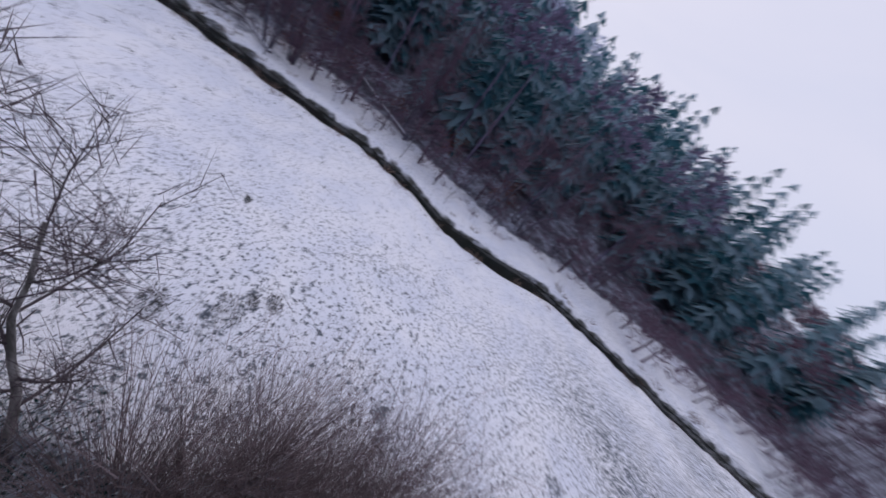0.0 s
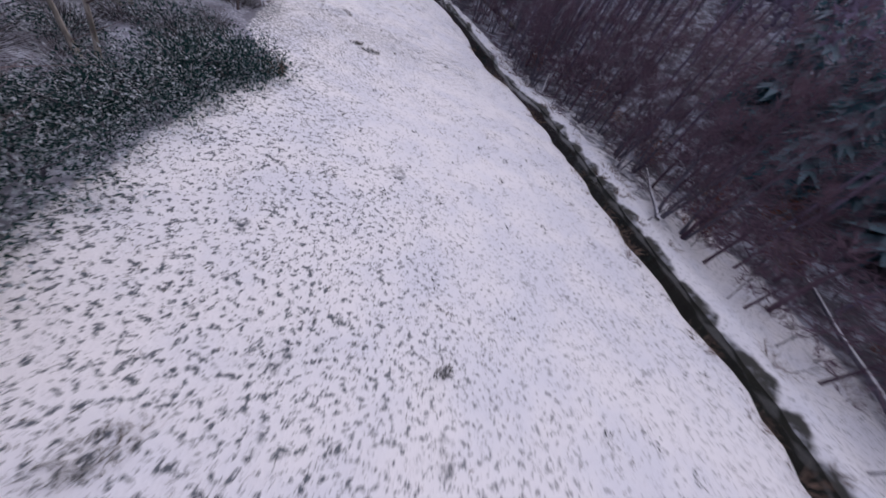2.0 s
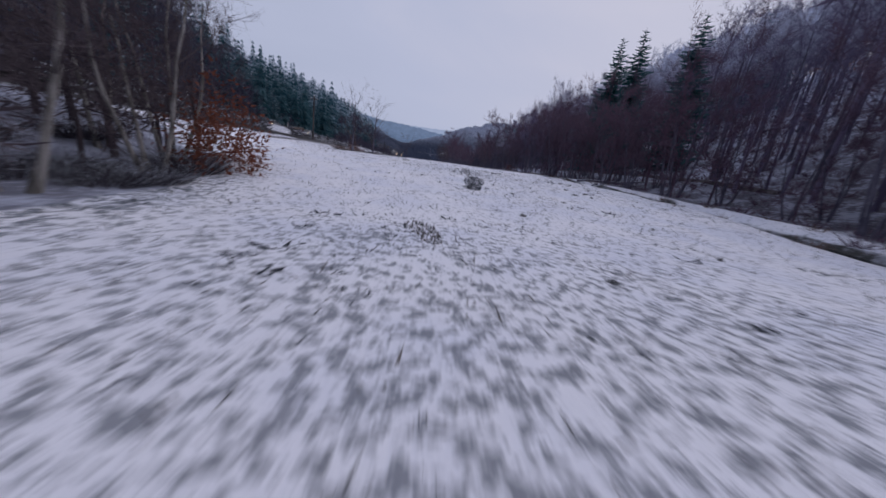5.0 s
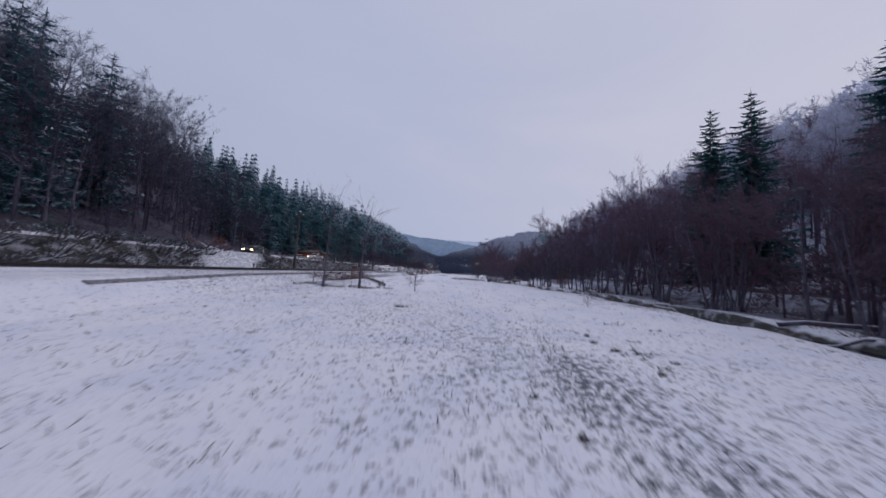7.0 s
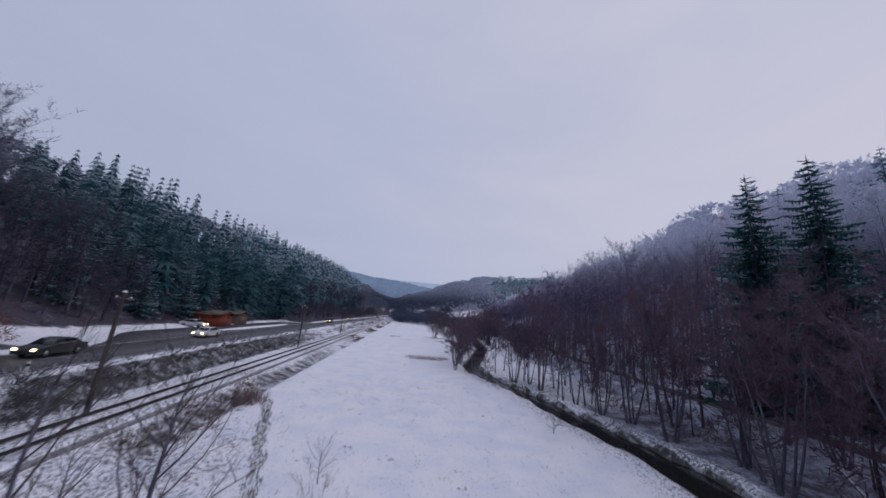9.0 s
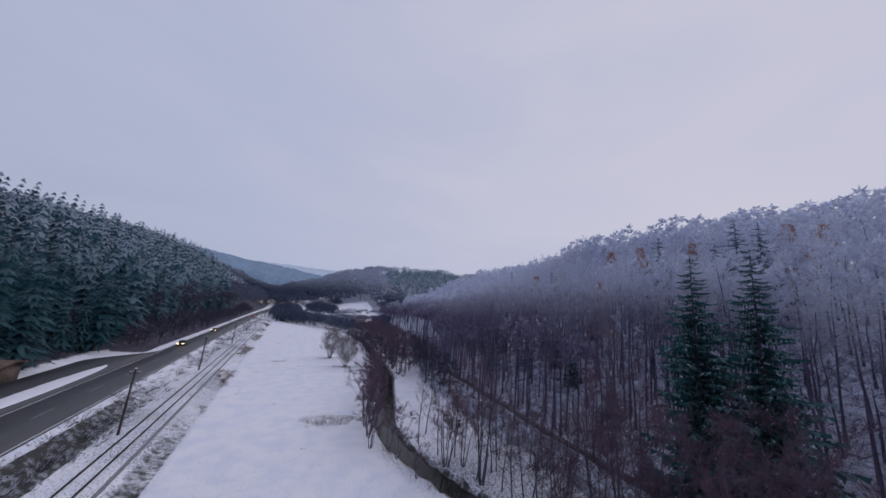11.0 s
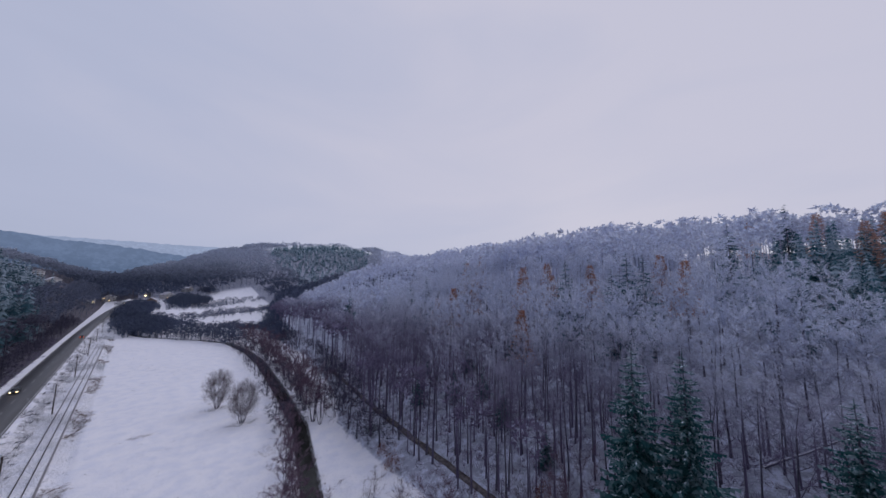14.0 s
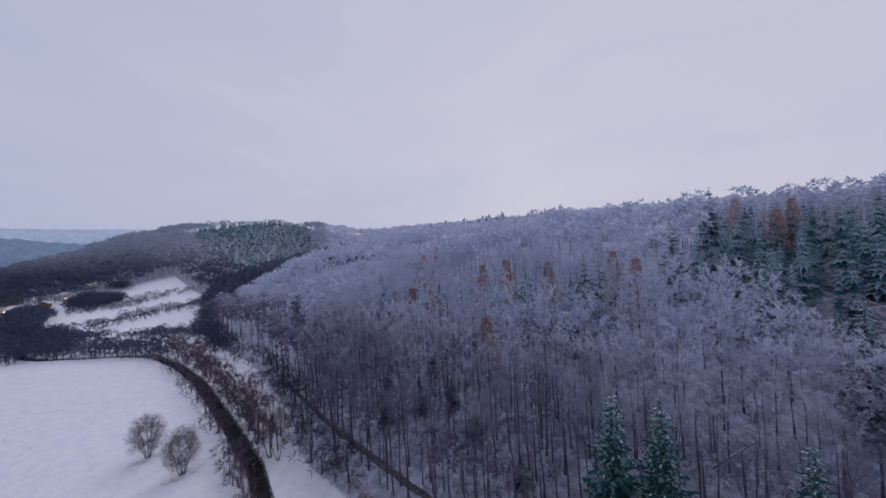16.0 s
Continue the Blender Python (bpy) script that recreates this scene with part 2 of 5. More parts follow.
PAINT = plain("road_marking_paint", (0.55, 0.55, 0.58), (0.75, 0.75, 0.76), 4.0)
WATER = water_material()
POLE = bark_material("weathered_pole_wood", (0.05, 0.042, 0.04), (0.11, 0.095, 0.09))
SNOWY = plain("snow_cover", (0.80, 0.80, 0.87), SNOW, 2.0, 0.7, bump=0.05)
WIRE = plain("black_cable", (0.02, 0.02, 0.02), (0.035, 0.035, 0.035), 5.0, 0.5)

# ---- plan of the valley ----


def table(rows):
    a = np.array(rows, float)
    return lambda y: np.interp(y, a[:, 0], a[:, 1])


river_left = table([(-320, -120), (-200, -62), (-85, -8), (-76, -3.6), (-72, -0.8), (-62, 4.4), (-53, 5.2), (-50, 6.2), (-45.5, 9.6), (-41, 11.5), (-33, 12.8), (-25, 14.2), (-18, 15.8), (-9, 17.0), (4, 18.2), (11, 18.9), (20, 19.1), (30, 18.4), (38, 17.6), (47, 17.7), (53, 18.5), (60, 17.2), (70, 15.6), (80, 13.2), (88, 11.7), (95, 12.3),
                    (107, 16.2), (120, 20), (132, 23.6), (160, 28), (207, 34.5), (240, 36), (274, 34), (295, 24), (307, 15), (330, 0), (345, -6), (400, -9), (700, 10), (3000, 60)])
river_wide = table([(-300, 5), (-60, 3.4), (-40, 3.3), (-25, 4.0), (-10, 4.5), (10, 4.4), (30, 4.5), (50, 4.3), (60, 4.0), (80, 3.6), (160, 4.0), (300, 4)])
hill_foot = table([(-320, -105), (-200, -46), (-100, 2), (-86, 9), (-68, 13.5), (-58, 13.5), (-50, 17.5), (-44, 21), (-36, 24.5), (-25, 25.5), (-3, 25.5), (20, 28), (50, 29), (88, 30), (113, 31), (127, 32.5), (143, 40), (160, 45), (210, 56), (270, 60), (320, 70), (390, 96), (470, 120), (560, 145), (680, 150), (900, 140), (3000, 300)])
field_level = table([(-400, -1.8), (-40, -1.7), (-10, -1.7), (-2, -2.25), (4, -2.2), (10, -1.7), (16, -1.35), (26, -0.7), (40, -0.2), (60, 0), (300, 0), (700, 2), (3000, 30)])
right_slope = table([(0, 0), (5, 1.7), (9, 2.0), (13, 3.2), (40, 15.6), (64, 29.5), (100, 39.5), (120, 42), (250, 54), (450, 60), (900, 60), (3000, 150)])
left_slope = table([(12.3, 0), (13.0, -0.25), (13.8, 0.0), (15.0, 0.45), (15.9, 0.75), (19.3, 0.78), (20.2, 0.8), (21, 1.15), (23.0, 2.45), (23.6, 2.6), (31.4, 2.6), (32.6, 2.7), (35, 2.9), (40, 5), (64, 15), (100, 30), (150, 40), (260, 48), (600, 60), (3000, 160)])


def smooth(v, lo, hi):
    u = np.clip((v - lo) / (hi - lo), 0, 1)
    return u * u * (3 - 2 * u)


def waves(x, y, k, seed=0):
    """A cheap rolling unevenness, about -1 to 1."""
    r = np.random.RandomState(seed)
    out = 0
    for _ in range(7):
        a, f, p = r.uniform(0, 6.28), k * r.uniform(0.6, 1.9), r.uniform(0, 6.28)
        out = out + np.sin((np.cos(a) * x + np.sin(a) * y) * f + p)
    return out / 3.5


def height(x, y):
    x, y = np.asarray(x, float), np.asarray(y, float)
    low = field_level(y)
    xl, w = river_left(y), river_wide(y)
    q = np.abs(x - xl - w / 2)
    bed = 1.35 * smooth(w / 2 + 0.1 - q, 0.0, 0.9)
    d = x - hill_foot(y)
    right = right_slope(np.maximum(d, 0)) * (0.34 + 0.66 * smooth(y + 0.5 * np.maximum(d - 10, 0), -50, 45))
    right = np.minimum(right, 42 + (right - 42) * smooth(y - 0.3 * np.maximum(d, 0), -10, 110))
    fade = smooth(y, 220, 420) * 0.3 + smooth(y, 470, 640) * 0.45
    right = right * (1 - fade) * (0.55 + 0.45 * smooth(y, -150, -80))
    away, az = np.hypot(x, y - 50), np.degrees(np.arctan2(x, y - 50))
    rise = np.interp(az, [-6, 0, 4, 7, 12.7, 19, 25, 32, 39.5, 50, 80], [0, 40, 62, 88, 126, 138, 146, 130, 108, 112, 120]) * smooth(away, 520, 1050)
    s = -x
    layby = smooth(y, 58, 76) * smooth(-y, -156, -140)
    left = left_slope(np.where(s > 32, np.maximum(32, s - 8 * layby), s))
    left = left - 0.24 * layby * smooth(s, 31.1, 31.7) * smooth(-s, -40.2, -39.4)
    left = left + np.maximum(left - 3, 0) * 0.6 * smooth(y, 180, 520)
    uneven = 0.05 * waves(x, y, 1.1, 1) + 0.10 * waves(x, y, 0.23, 2)
    rough = smooth(d, 0, 25) * (1.6 * waves(x, y, 0.06, 3) + 0.35 * waves(x, y, 0.35, 4))
    rough_left = smooth(s, 36, 60) * (1.5 * waves(x, y, 0.06, 5) + 0.3 * waves(x, y, 0.3, 6))
    keep = 1 - smooth(s, 12.0, 12.8) * smooth(-s, -41, -39)
    lower = low * (1 - smooth(s, 13, 23))
    lower = np.where(d > 0, low * (1 - smooth(d, 0, 40)), lower)
    right = np.maximum(right, rise)
    return lower + right + left - bed + uneven * keep * (bed < 0.4) + rough + rough_left


# ---- mesh helpers ----


def np_mesh(name, verts, tris, mats, index=None):
    me = bpy.data.meshes.new(name)
    verts, tris = np.asarray(verts, np.float32), np.asarray(tris, np.int32)
    me.vertices.add(len(verts))
    me.vertices.foreach_set("co", verts.ravel())
    k = tris.shape[1]
    me.loops.add(tris.size)
    me.loops.foreach_set("vertex_index", tris.ravel())
    me.polygons.add(len(tris))
    me.polygons.foreach_set("loop_start", np.arange(0, tris.size, k, dtype=np.int32))
    if index is not None:
        me.polygons.foreach_set("material_index", np.asarray(index, np.int32))
    for m in mats:
        me.materials.append(m)
    me.update(calc_edges=True)
    return me


def part(name, me, parent=None, label="", m=None):
    ob = new(name, me)
    if parent is not None:
        ob.parent = parent
    if m is not None:
        ob.matrix_basis = m
    return tagged(ob, label) if label else ob


class Build:
    """Collects triangles and quads of one mesh."""

    def __init__(self):
        self.v, self.f, self.k = [], [], 0

    def add(self, v, f):
        v, f = np.asarray(v, float).reshape(-1, 3), np.asarray(f, int)
        if f.shape[1] == 4:
            f = np.concatenate([f[:, [0, 1, 2]], f[:, [0, 2, 3]]])
        self.v.append(v)
        self.f.append(f + self.k)
        self.k += len(v)
        return self

    def arrays(self):
        return np.concatenate(self.v), np.concatenate(self.f)

    def mesh(self, name, *mats):
        return np_mesh(name, *self.arrays(), mats)

    def box(self, x0, y0, z0, x1, y1, z1, cut=0.0):
        """A box with its upper edges cut off."""
        c = cut
        low = [(x0, y0, z0), (x1, y0, z0), (x1, y1, z0), (x0, y1, z0)]
        mid_ = [(x0, y0, z1 - c), (x1, y0, z1 - c), (x1, y1, z1 - c), (x0, y1, z1 - c)]
        top = [(x0 + c, y0 + c, z1), (x1 - c, y0 + c, z1), (x1 - c, y1 - c, z1), (x0 + c, y1 - c, z1)]
        f = [(3, 2, 1, 0)] + [(i, (i + 1) % 4, 4 + (i + 1) % 4, 4 + i) for i in range(4)] + [(4 + i, 4 + (i + 1) % 4, 8 + (i + 1) % 4, 8 + i) for i in range(4)] + [(8, 9, 10, 11)]
        return self.add(low + mid_ + top, f)

    def tube(self, pts, radii, sides=5):
        pts, radii = np.asarray(pts, float), np.asarray(radii, float)
        t = np.gradient(pts, axis=0)
        t /= np.linalg.norm(t, axis=1, keepdims=True) + 1e-9
        ref = np.where(np.abs(t[:, 2:3]) > 0.9, [[1.0, 0, 0]], [[0, 0, 1.0]])
        u = np.cross(t, ref)
        u /= np.linalg.norm(u, axis=1, keepdims=True) + 1e-9
        w = np.cross(t, u)
        a = np.arange(sides) * 2 * math.pi / sides
        ring = pts[:, None] + radii[:, None, None] * (np.cos(a)[None, :, None] * u[:, None] + np.sin(a)[None, :, None] * w[:, None])
        n = len(pts)
        i, j = np.meshgrid(np.arange(n - 1), np.arange(sides), indexing="ij")
        f = np.stack([i * sides + j, i * sides + (j + 1) % sides, (i + 1) * sides + (j + 1) % sides, (i + 1) * sides + j], -1).reshape(-1, 4)
        self.add(ring.reshape(-1, 3), f)
        if sides > 3:
            self.add(ring[-1], [(0, s, s + 1) for s in range(1, sides - 1)])
        return self

    def blades(self, p, d, length, width, rng):
        """Thin pointed slips from p along d, one triangle each."""
        p, d = np.asarray(p, float), np.asarray(d, float)
        d = d / (np.linalg.norm(d, axis=1, keepdims=True) + 1e-9)
        side = np.cross(d, rng.normal(size=d.shape))
        side /= np.linalg.norm(side, axis=1, keepdims=True) + 1e-9
        hw = np.asarray(width).reshape(-1, 1) / 2
        v = np.stack([p - side * hw, p + side * hw, p + d * np.asarray(length).reshape(-1, 1)], 1).reshape(-1, 3)
        return self.add(v, np.arange(len(v)).reshape(-1, 3))


def bare_tree(seed, h, cr, stems=1, base=0.45, limbs=14, subs=5, twigs=1500, tw=0.05, tl=0.9, r0=None, lean=0.0):
    """Trunk and crown of a leafless tree: tapered stems, limbs, side branches and many fine twigs."""
    rng = np.random.RandomState(seed)
    trunk, crown = Build(), Build()
    r0 = r0 or h * 0.011
    spots, ways = [], []
    for s in range(stems):
        az = rng.uniform(0, 6.28) if stems == 1 else s * 6.28 / stems + rng.uniform(-0.5, 0.5)
        out = rng.uniform(0.1, 0.24) * h if stems > 1 else lean * h
        u = np.linspace(0, 1, 8)
        hs = h * rng.uniform(0.8, 1.0) if stems > 1 else h
        wob = np.cumsum(rng.normal(0, 0.012 * h, (8, 2)), axis=0) * u[:, None]
        line = np.c_[np.cos(az) * out * u ** 0.8 + wob[:, 0] + (0.25 * np.cos(az) if stems > 1 else 0), np.sin(az) * out * u ** 0.8 + wob[:, 1] + (0.25 * np.sin(az) if stems > 1 else 0), u * hs - 0.3]
        rr = r0 / stems ** 0.4 * (1 - 0.9 * u ** 0.9) + 0.012
        rr[0] *= 1.5
        trunk.tube(line, rr, 6)
        n = max(4, limbs // stems)
        for i in range(n):
            a = base + (0.97 - base) * (i + rng.uniform(0, 0.8)) / n
            st = np.array([np.interp(a, u, line[:, c]) for c in range(3)])
            rel = (a - base) / (1 - base)
            length = cr * (0.5 + 0.6 * math.sin(math.pi * (0.22 + 0.68 * rel))) * rng.uniform(0.75, 1.25) / (stems ** 0.3)
            b = i * 2.4 + rng.uniform(-0.5, 0.5)
            up = 0.55 + 0.7 * rel + rng.uniform(-0.15, 0.3)
            k = np.linspace(0, 1, 4)
            way = np.array([np.cos(b), np.sin(b), up])
            way /= np.linalg.norm(way)
            limb = st + way * (k * length)[:, None] + np.array([0, 0, 0.22 * length]) * (k ** 2)[:, None] + np.cumsum(rng.normal(0, 0.045 * length, (4, 3)), axis=0) * k[:, None]
            rl = np.interp(a, u, rr) * 0.5
            crown.tube(limb, rl * (1 - 0.82 * k) + 0.006, 3)
            for _ in range(subs):
                v = rng.uniform(0.25, 1.0)
                s0 = np.array([np.interp(v, k, limb[:, c]) for c in range(3)])
                w2 = way * 0.7 + rng.normal(0, 0.55, 3) + np.array([0, 0, 0.3])
                w2 /= np.linalg.norm(w2)
                l2 = length * rng.uniform(0.28, 0.55)
                k3 = np.linspace(0, 1, 3)
                br = s0 + w2 * (k3 * l2)[:, None] + np.cumsum(rng.normal(0, 0.06 * l2, (3, 3)), axis=0) * k3[:, None]
                crown.tube(br, rl * 0.35 * (1 - 0.8 * k3) + 0.004, 3)
                for q in np.linspace(0.15, 1.0, 6):
                    spots.append([np.interp(q, k3, br[:, c]) for c in range(3)])
                    ways.append(w2)
    spots, ways = np.array(spots), np.array(ways)
    pick = rng.randint(0, len(spots), twigs)
    d = ways[pick] * 0.7 + rng.normal(0, 0.6, (twigs, 3)) + np.array([0, 0, 0.25])
    p = spots[pick] + rng.normal(0, 0.12, (twigs, 3))
    crown.blades(p, d, tl * rng.uniform(0.5, 1.3, twigs), tw * rng.uniform(0.6, 1.2, twigs), rng)
    return trunk, crown


def far_tree(seed, h, r, clumps=13, each=11, tw=0.75, tl=1.15, mid=0.76):
    """A leafless tree seen from afar: a slim trunk under a rounded crown of twig clumps."""
    rng = np.random.RandomState(seed)
    b = Build()
    b.tube([(0, 0, -0.4), (0.1, 0.1, h * 0.45), (0, 0, h * 0.85)], [0.2, 0.14, 0.03], 3)
    k = np.arange(clumps)
    up = 1 - (k + 0.5) / clumps * 1.25
    a = k * 2.4 + rng.uniform(-0.4, 0.4, clumps)
    flat = np.sqrt(np.clip(1 - up ** 2, 0, 1))
    q = rng.uniform(0.62, 0.95, clumps)
    mids = np.c_[np.cos(a) * flat * q * r, np.sin(a) * flat * q * r, h * mid - 0.4 + up * h * (1 - mid) * 0.85 * q]
    n = clumps * each
    d = rng.normal(size=(n, 3)) + np.repeat(np.c_[np.cos(a) * flat, np.sin(a) * flat, up], each, 0) * 0.8 + [0, 0, 0.35]
    d /= np.linalg.norm(d, axis=1, keepdims=True)
    p = np.repeat(mids, each, 0) + d * rng.uniform(0.05, 0.55, (n, 1)) * r * 0.42
    b.blades(p, d + rng.normal(0, 0.3, (n, 3)), tl * rng.uniform(0.5, 1.3, n), tw * rng.uniform(0.6, 1.3, n), rng)
    return b.arrays()


def spruce(seed, h, r, whorls=26, fronds=9, side=5, bottom=0.06, jit=0.75, power=0.68, leaf=0.34, lift=0.0):
    """Trunk and crown of a spruce: whorls of drooping boughs, each a spine with side sprays."""
    rng = np.random.RandomState(seed)
    trunk, crown = Build(), Build()
    u = np.linspace(0, 1, 6)
    trunk.tube(np.c_[u * 0, u * 0, u * h - 0.3], 0.012 * h * (1 - 0.95 * u) + 0.01, 6)
    for i in range(whorls):
        a0 = bottom + (1 - bottom) * (i / whorls) ** 0.92
        n = fronds if a0 < 0.75 else max(5, fronds - 3)
        for j in range(n):
            b = (j + rng.uniform(-0.25, 0.25)) * 6.283 / n + i * 1.3
            a = min(0.985, max(0.02, a0 + rng.uniform(-jit, jit) / whorls))
            ln = (r * (1 - a) ** power + 0.1) * rng.uniform(0.5, 1.12)
            o = np.array([np.cos(b), np.sin(b), 0])
            s = np.array([-np.sin(b), np.cos(b), 0])
            droop = -0.28 - 0.22 * (1 - a) + rng.uniform(-0.16, 0.16)
            k = np.linspace(0.08, 1, side)
            spine = o * (k * ln)[:, None] + np.array([0, 0, 1.0]) * (droop * ln * k * (1.15 - 0.55 * k) + lift * ln * k ** 3)[:, None] + np.array([0, 0, a * h])
            wd = leaf * ln * (1.05 - 0.75 * k) * rng.uniform(0.6, 1.3, side) + 0.05
            fwd = 0.30 * ln
            drop = np.array([0, 0, -1.0]) * (0.10 * ln)
            for sg in (1, -1):
                tip = spine + s * (sg * wd)[:, None] + o * fwd * 0.7 + drop
                nxt = spine + o * (ln * 0.26)
                v = np.stack([spine, nxt, tip], 1).reshape(-1, 3)
                crown.add(v, np.arange(len(v)).reshape(-1, 3))
            hang = np.stack([spine[:-1], spine[1:], (spine[:-1] + spine[1:]) / 2 + np.outer(rng.uniform(0.5, 1.5, side - 1), [0, 0, -0.24 * ln])], 1).reshape(-1, 3)
            crown.add(hang, np.arange(len(hang)).reshape(-1, 3))
    crown.blades([[0, 0, h - 0.9]], [[0, 0, 1]], [1.0], [0.16], rng)
    return trunk, crown


def bough_snow(crown, seed, share, size):
    """Small caps of snow on the outer and upper slips of a crown."""
    rng = np.random.RandomState(seed)
    v, f = crown.arrays()
    tri = v[f]
    mid_, out = tri.mean(1), np.hypot(tri[:, :, 0], tri[:, :, 1]).max(1)
    band = np.round(mid_[:, 2] / 1.5).astype(int)
    far_out = np.array([np.percentile(out[band == b], 60) if (band == b).any() else 0 for b in range(band.min(), band.max() + 1)])[band - band.min()]
    pick = np.where((out >= far_out) & (rng.uniform(0, 1, len(out)) < share))[0]
    tip = tri[pick, tri[pick][:, :, 2].argmax(1)] + [0, 0, 0.05]
    o = np.c_[mid_[pick][:, :2], 0 * pick] / (np.hypot(mid_[pick, 0], mid_[pick, 1])[:, None] + 1e-6)
    side = np.c_[-o[:, 1], o[:, 0], 0 * pick]
    q = size * rng.uniform(0.5, 1.4, (len(pick), 1))
    b = Build()
    b.add(np.stack([tip - side * q * 0.16, tip + side * q * 0.16, tip + o * q + [0, 0, -0.1]], 1).reshape(-1, 3), np.arange(3 * len(pick)).reshape(-1, 3))
    return b


def tier_spruce(seed, h, r, tiers=9, n=8, slips=0):
    """A spruce seen from afar: ragged tiers of drooping boughs round a trunk."""
    rng = np.random.RandomState(seed)
    b = Build()
    b.tube([(0, 0, -0.4), (0, 0, h * 0.5), (0, 0, h * 0.9)], [0.011 * h, 0.007 * h, 0.01], 3)
    for i in range(tiers):
        a = i / tiers
        top = h * (0.08 + 0.92 * min(1.0, (i + 1.35) / (tiers + 0.35)))
        reach = (r * (1 - a) ** 0.85 + 0.25) * rng.uniform(0.85, 1.12)
        turn = rng.uniform(0, 6.28)
        k = np.arange(2 * n)
        ang = turn + k * math.pi / n + rng.uniform(-0.12, 0.12, 2 * n)
        out = reach * np.where(k % 2 == 0, rng.uniform(0.7, 1.15, 2 * n), rng.uniform(0.35, 0.6, 2 * n))
        fall = (0.62 * h / tiers + 0.42 * reach) * out / reach * rng.uniform(0.8, 1.2, 2 * n)
        ring = np.c_[np.cos(ang) * out, np.sin(ang) * out, top - fall]
        b.add(np.concatenate([[[0, 0, top]], ring]), [(0, 1 + j, 1 + (j + 1) % (2 * n)) for j in range(2 * n)])
        if slips:
            tip = ring[::2][rng.randint(0, n, slips)] * [0.8, 0.8, 1] + [0, 0, 0.1]
            b.blades(tip, np.c_[tip[:, :2], -0.3 * reach + 0 * tip[:, 0]] + rng.normal(0, 0.35, tip.shape), reach * rng.uniform(0.2, 0.45, slips), np.full(slips, 0.3), rng)
    return b.arrays()


def larch_shape(seed, h, r, n=1100):
    """Trunk and crown of a larch: a soft, gappy cone of fine sprays."""
    rng = np.random.RandomState(seed)
    trunk, crown = Build(), Build()
    u = np.linspace(0, 1, 5)
    trunk.tube(np.c_[0 * u, 0 * u, u * h * 0.97 - 0.3], 0.010 * h * (1 - 0.93 * u) + 0.01, 6)
    z = 0.3 + 0.7 * rng.uniform(0, 1, n) ** 1.25
    a = np.floor(rng.uniform(0, 9, n)) * 0.698 + np.floor(z * 16) * 1.1 + rng.normal(0, 0.16, n)
    q = np.sqrt(rng.uniform(0.05, 1.0, n)) * (r * (1.06 - z) / 0.76 + 0.15) * (1 + 0.15 * np.sin(3 * a + seed))
    p = np.c_[np.cos(a) * q, np.sin(a) * q, z * h - 0.2 * q]
    d = np.c_[np.cos(a), np.sin(a), 0.1 + 0 * a] + rng.normal(0, 0.55, (n, 3))
    crown.blades(p, d, 0.75 * rng.uniform(0.6, 1.3, n), 0.26 * rng.uniform(0.6, 1.3, n), rng)
    return trunk, crown


def shrub(seed, r, h, n, w, up=0.9, spread=1.0):
    """Shoots that fan out from a low base."""
    rng = np.random.RandomState(seed)
    b = Build()
    a, q = rng.uniform(0, 6.283, n), np.sqrt(rng.uniform(0, 1, n))
    p = np.c_[np.cos(a) * q * r * 0.55, np.sin(a) * q * r * 0.55, np.zeros(n) - 0.05]
    d = np.c_[np.cos(a) * q * spread, np.sin(a) * q * spread, np.full(n, up)] + rng.normal(0, 0.18, (n, 3))
    ln = h * rng.uniform(0.55, 1.1, n)
    b.blades(p, d, ln, w * rng.uniform(0.7, 1.3, n), rng)
    m = n
    f = rng.uniform(0.3, 0.9, m)
    dn = d / np.linalg.norm(d, axis=1, keepdims=True)
    b.blades(p + dn * (ln * f)[:, None], dn + rng.normal(0, 0.45, (m, 3)), h * 0.35 * rng.uniform(0.5, 1.2, m), w * 0.8 * np.ones(m), rng)
    return b


def leafy(seed, r, h, n, size):
    """A dome of small leaf clumps."""
    rng = np.random.RandomState(seed)
    b = Build()
    d = rng.normal(size=(n, 3))
    d[:, 2] = np.abs(d[:, 2])
    d /= np.linalg.norm(d, axis=1, keepdims=True)
    q = rng.uniform(0.45, 1.05, n) * (1 + 0.25 * np.sin(5 * np.arctan2(d[:, 1], d[:, 0]) + seed))
    p = d * np.c_[r * q, r * q, h * q]
    b.blades(p, d + rng.normal(0, 0.7, (n, 3)) + [0, 0, -0.3], size * rng.uniform(0.6, 1.4, n), size * 0.55 * rng.uniform(0.6, 1.3, n), rng)
    return b


def place_many(arr, x, y, z, scale, turn, squash=None):
    """Many copies of one (verts, faces) pair in a single pair of arrays."""
    v, f = arr
    n = len(x)
    c, s = np.cos(turn)[:, None], np.sin(turn)[:, None]
    sq = scale if squash is None else squash
    X = (v[None, :, 0] * c - v[None, :, 1] * s) * sq[:, None] + x[:, None]
    Y = (v[None, :, 0] * s + v[None, :, 1] * c) * sq[:, None] + y[:, None]
    Z = v[None, :, 2] * scale[:, None] + z[:, None]
    return np.stack([X, Y, Z], -1).reshape(-1, 3), (f[None] + (np.arange(n) * len(v))[:, None, None]).reshape(-1, 3)


def join(pairs):
    k, vs, fs = 0, [], []
    for v, f in pairs:
        vs.append(v)
        fs.append(f + k)
        k += len(v)
    return np.concatenate(vs), np.concatenate(fs)


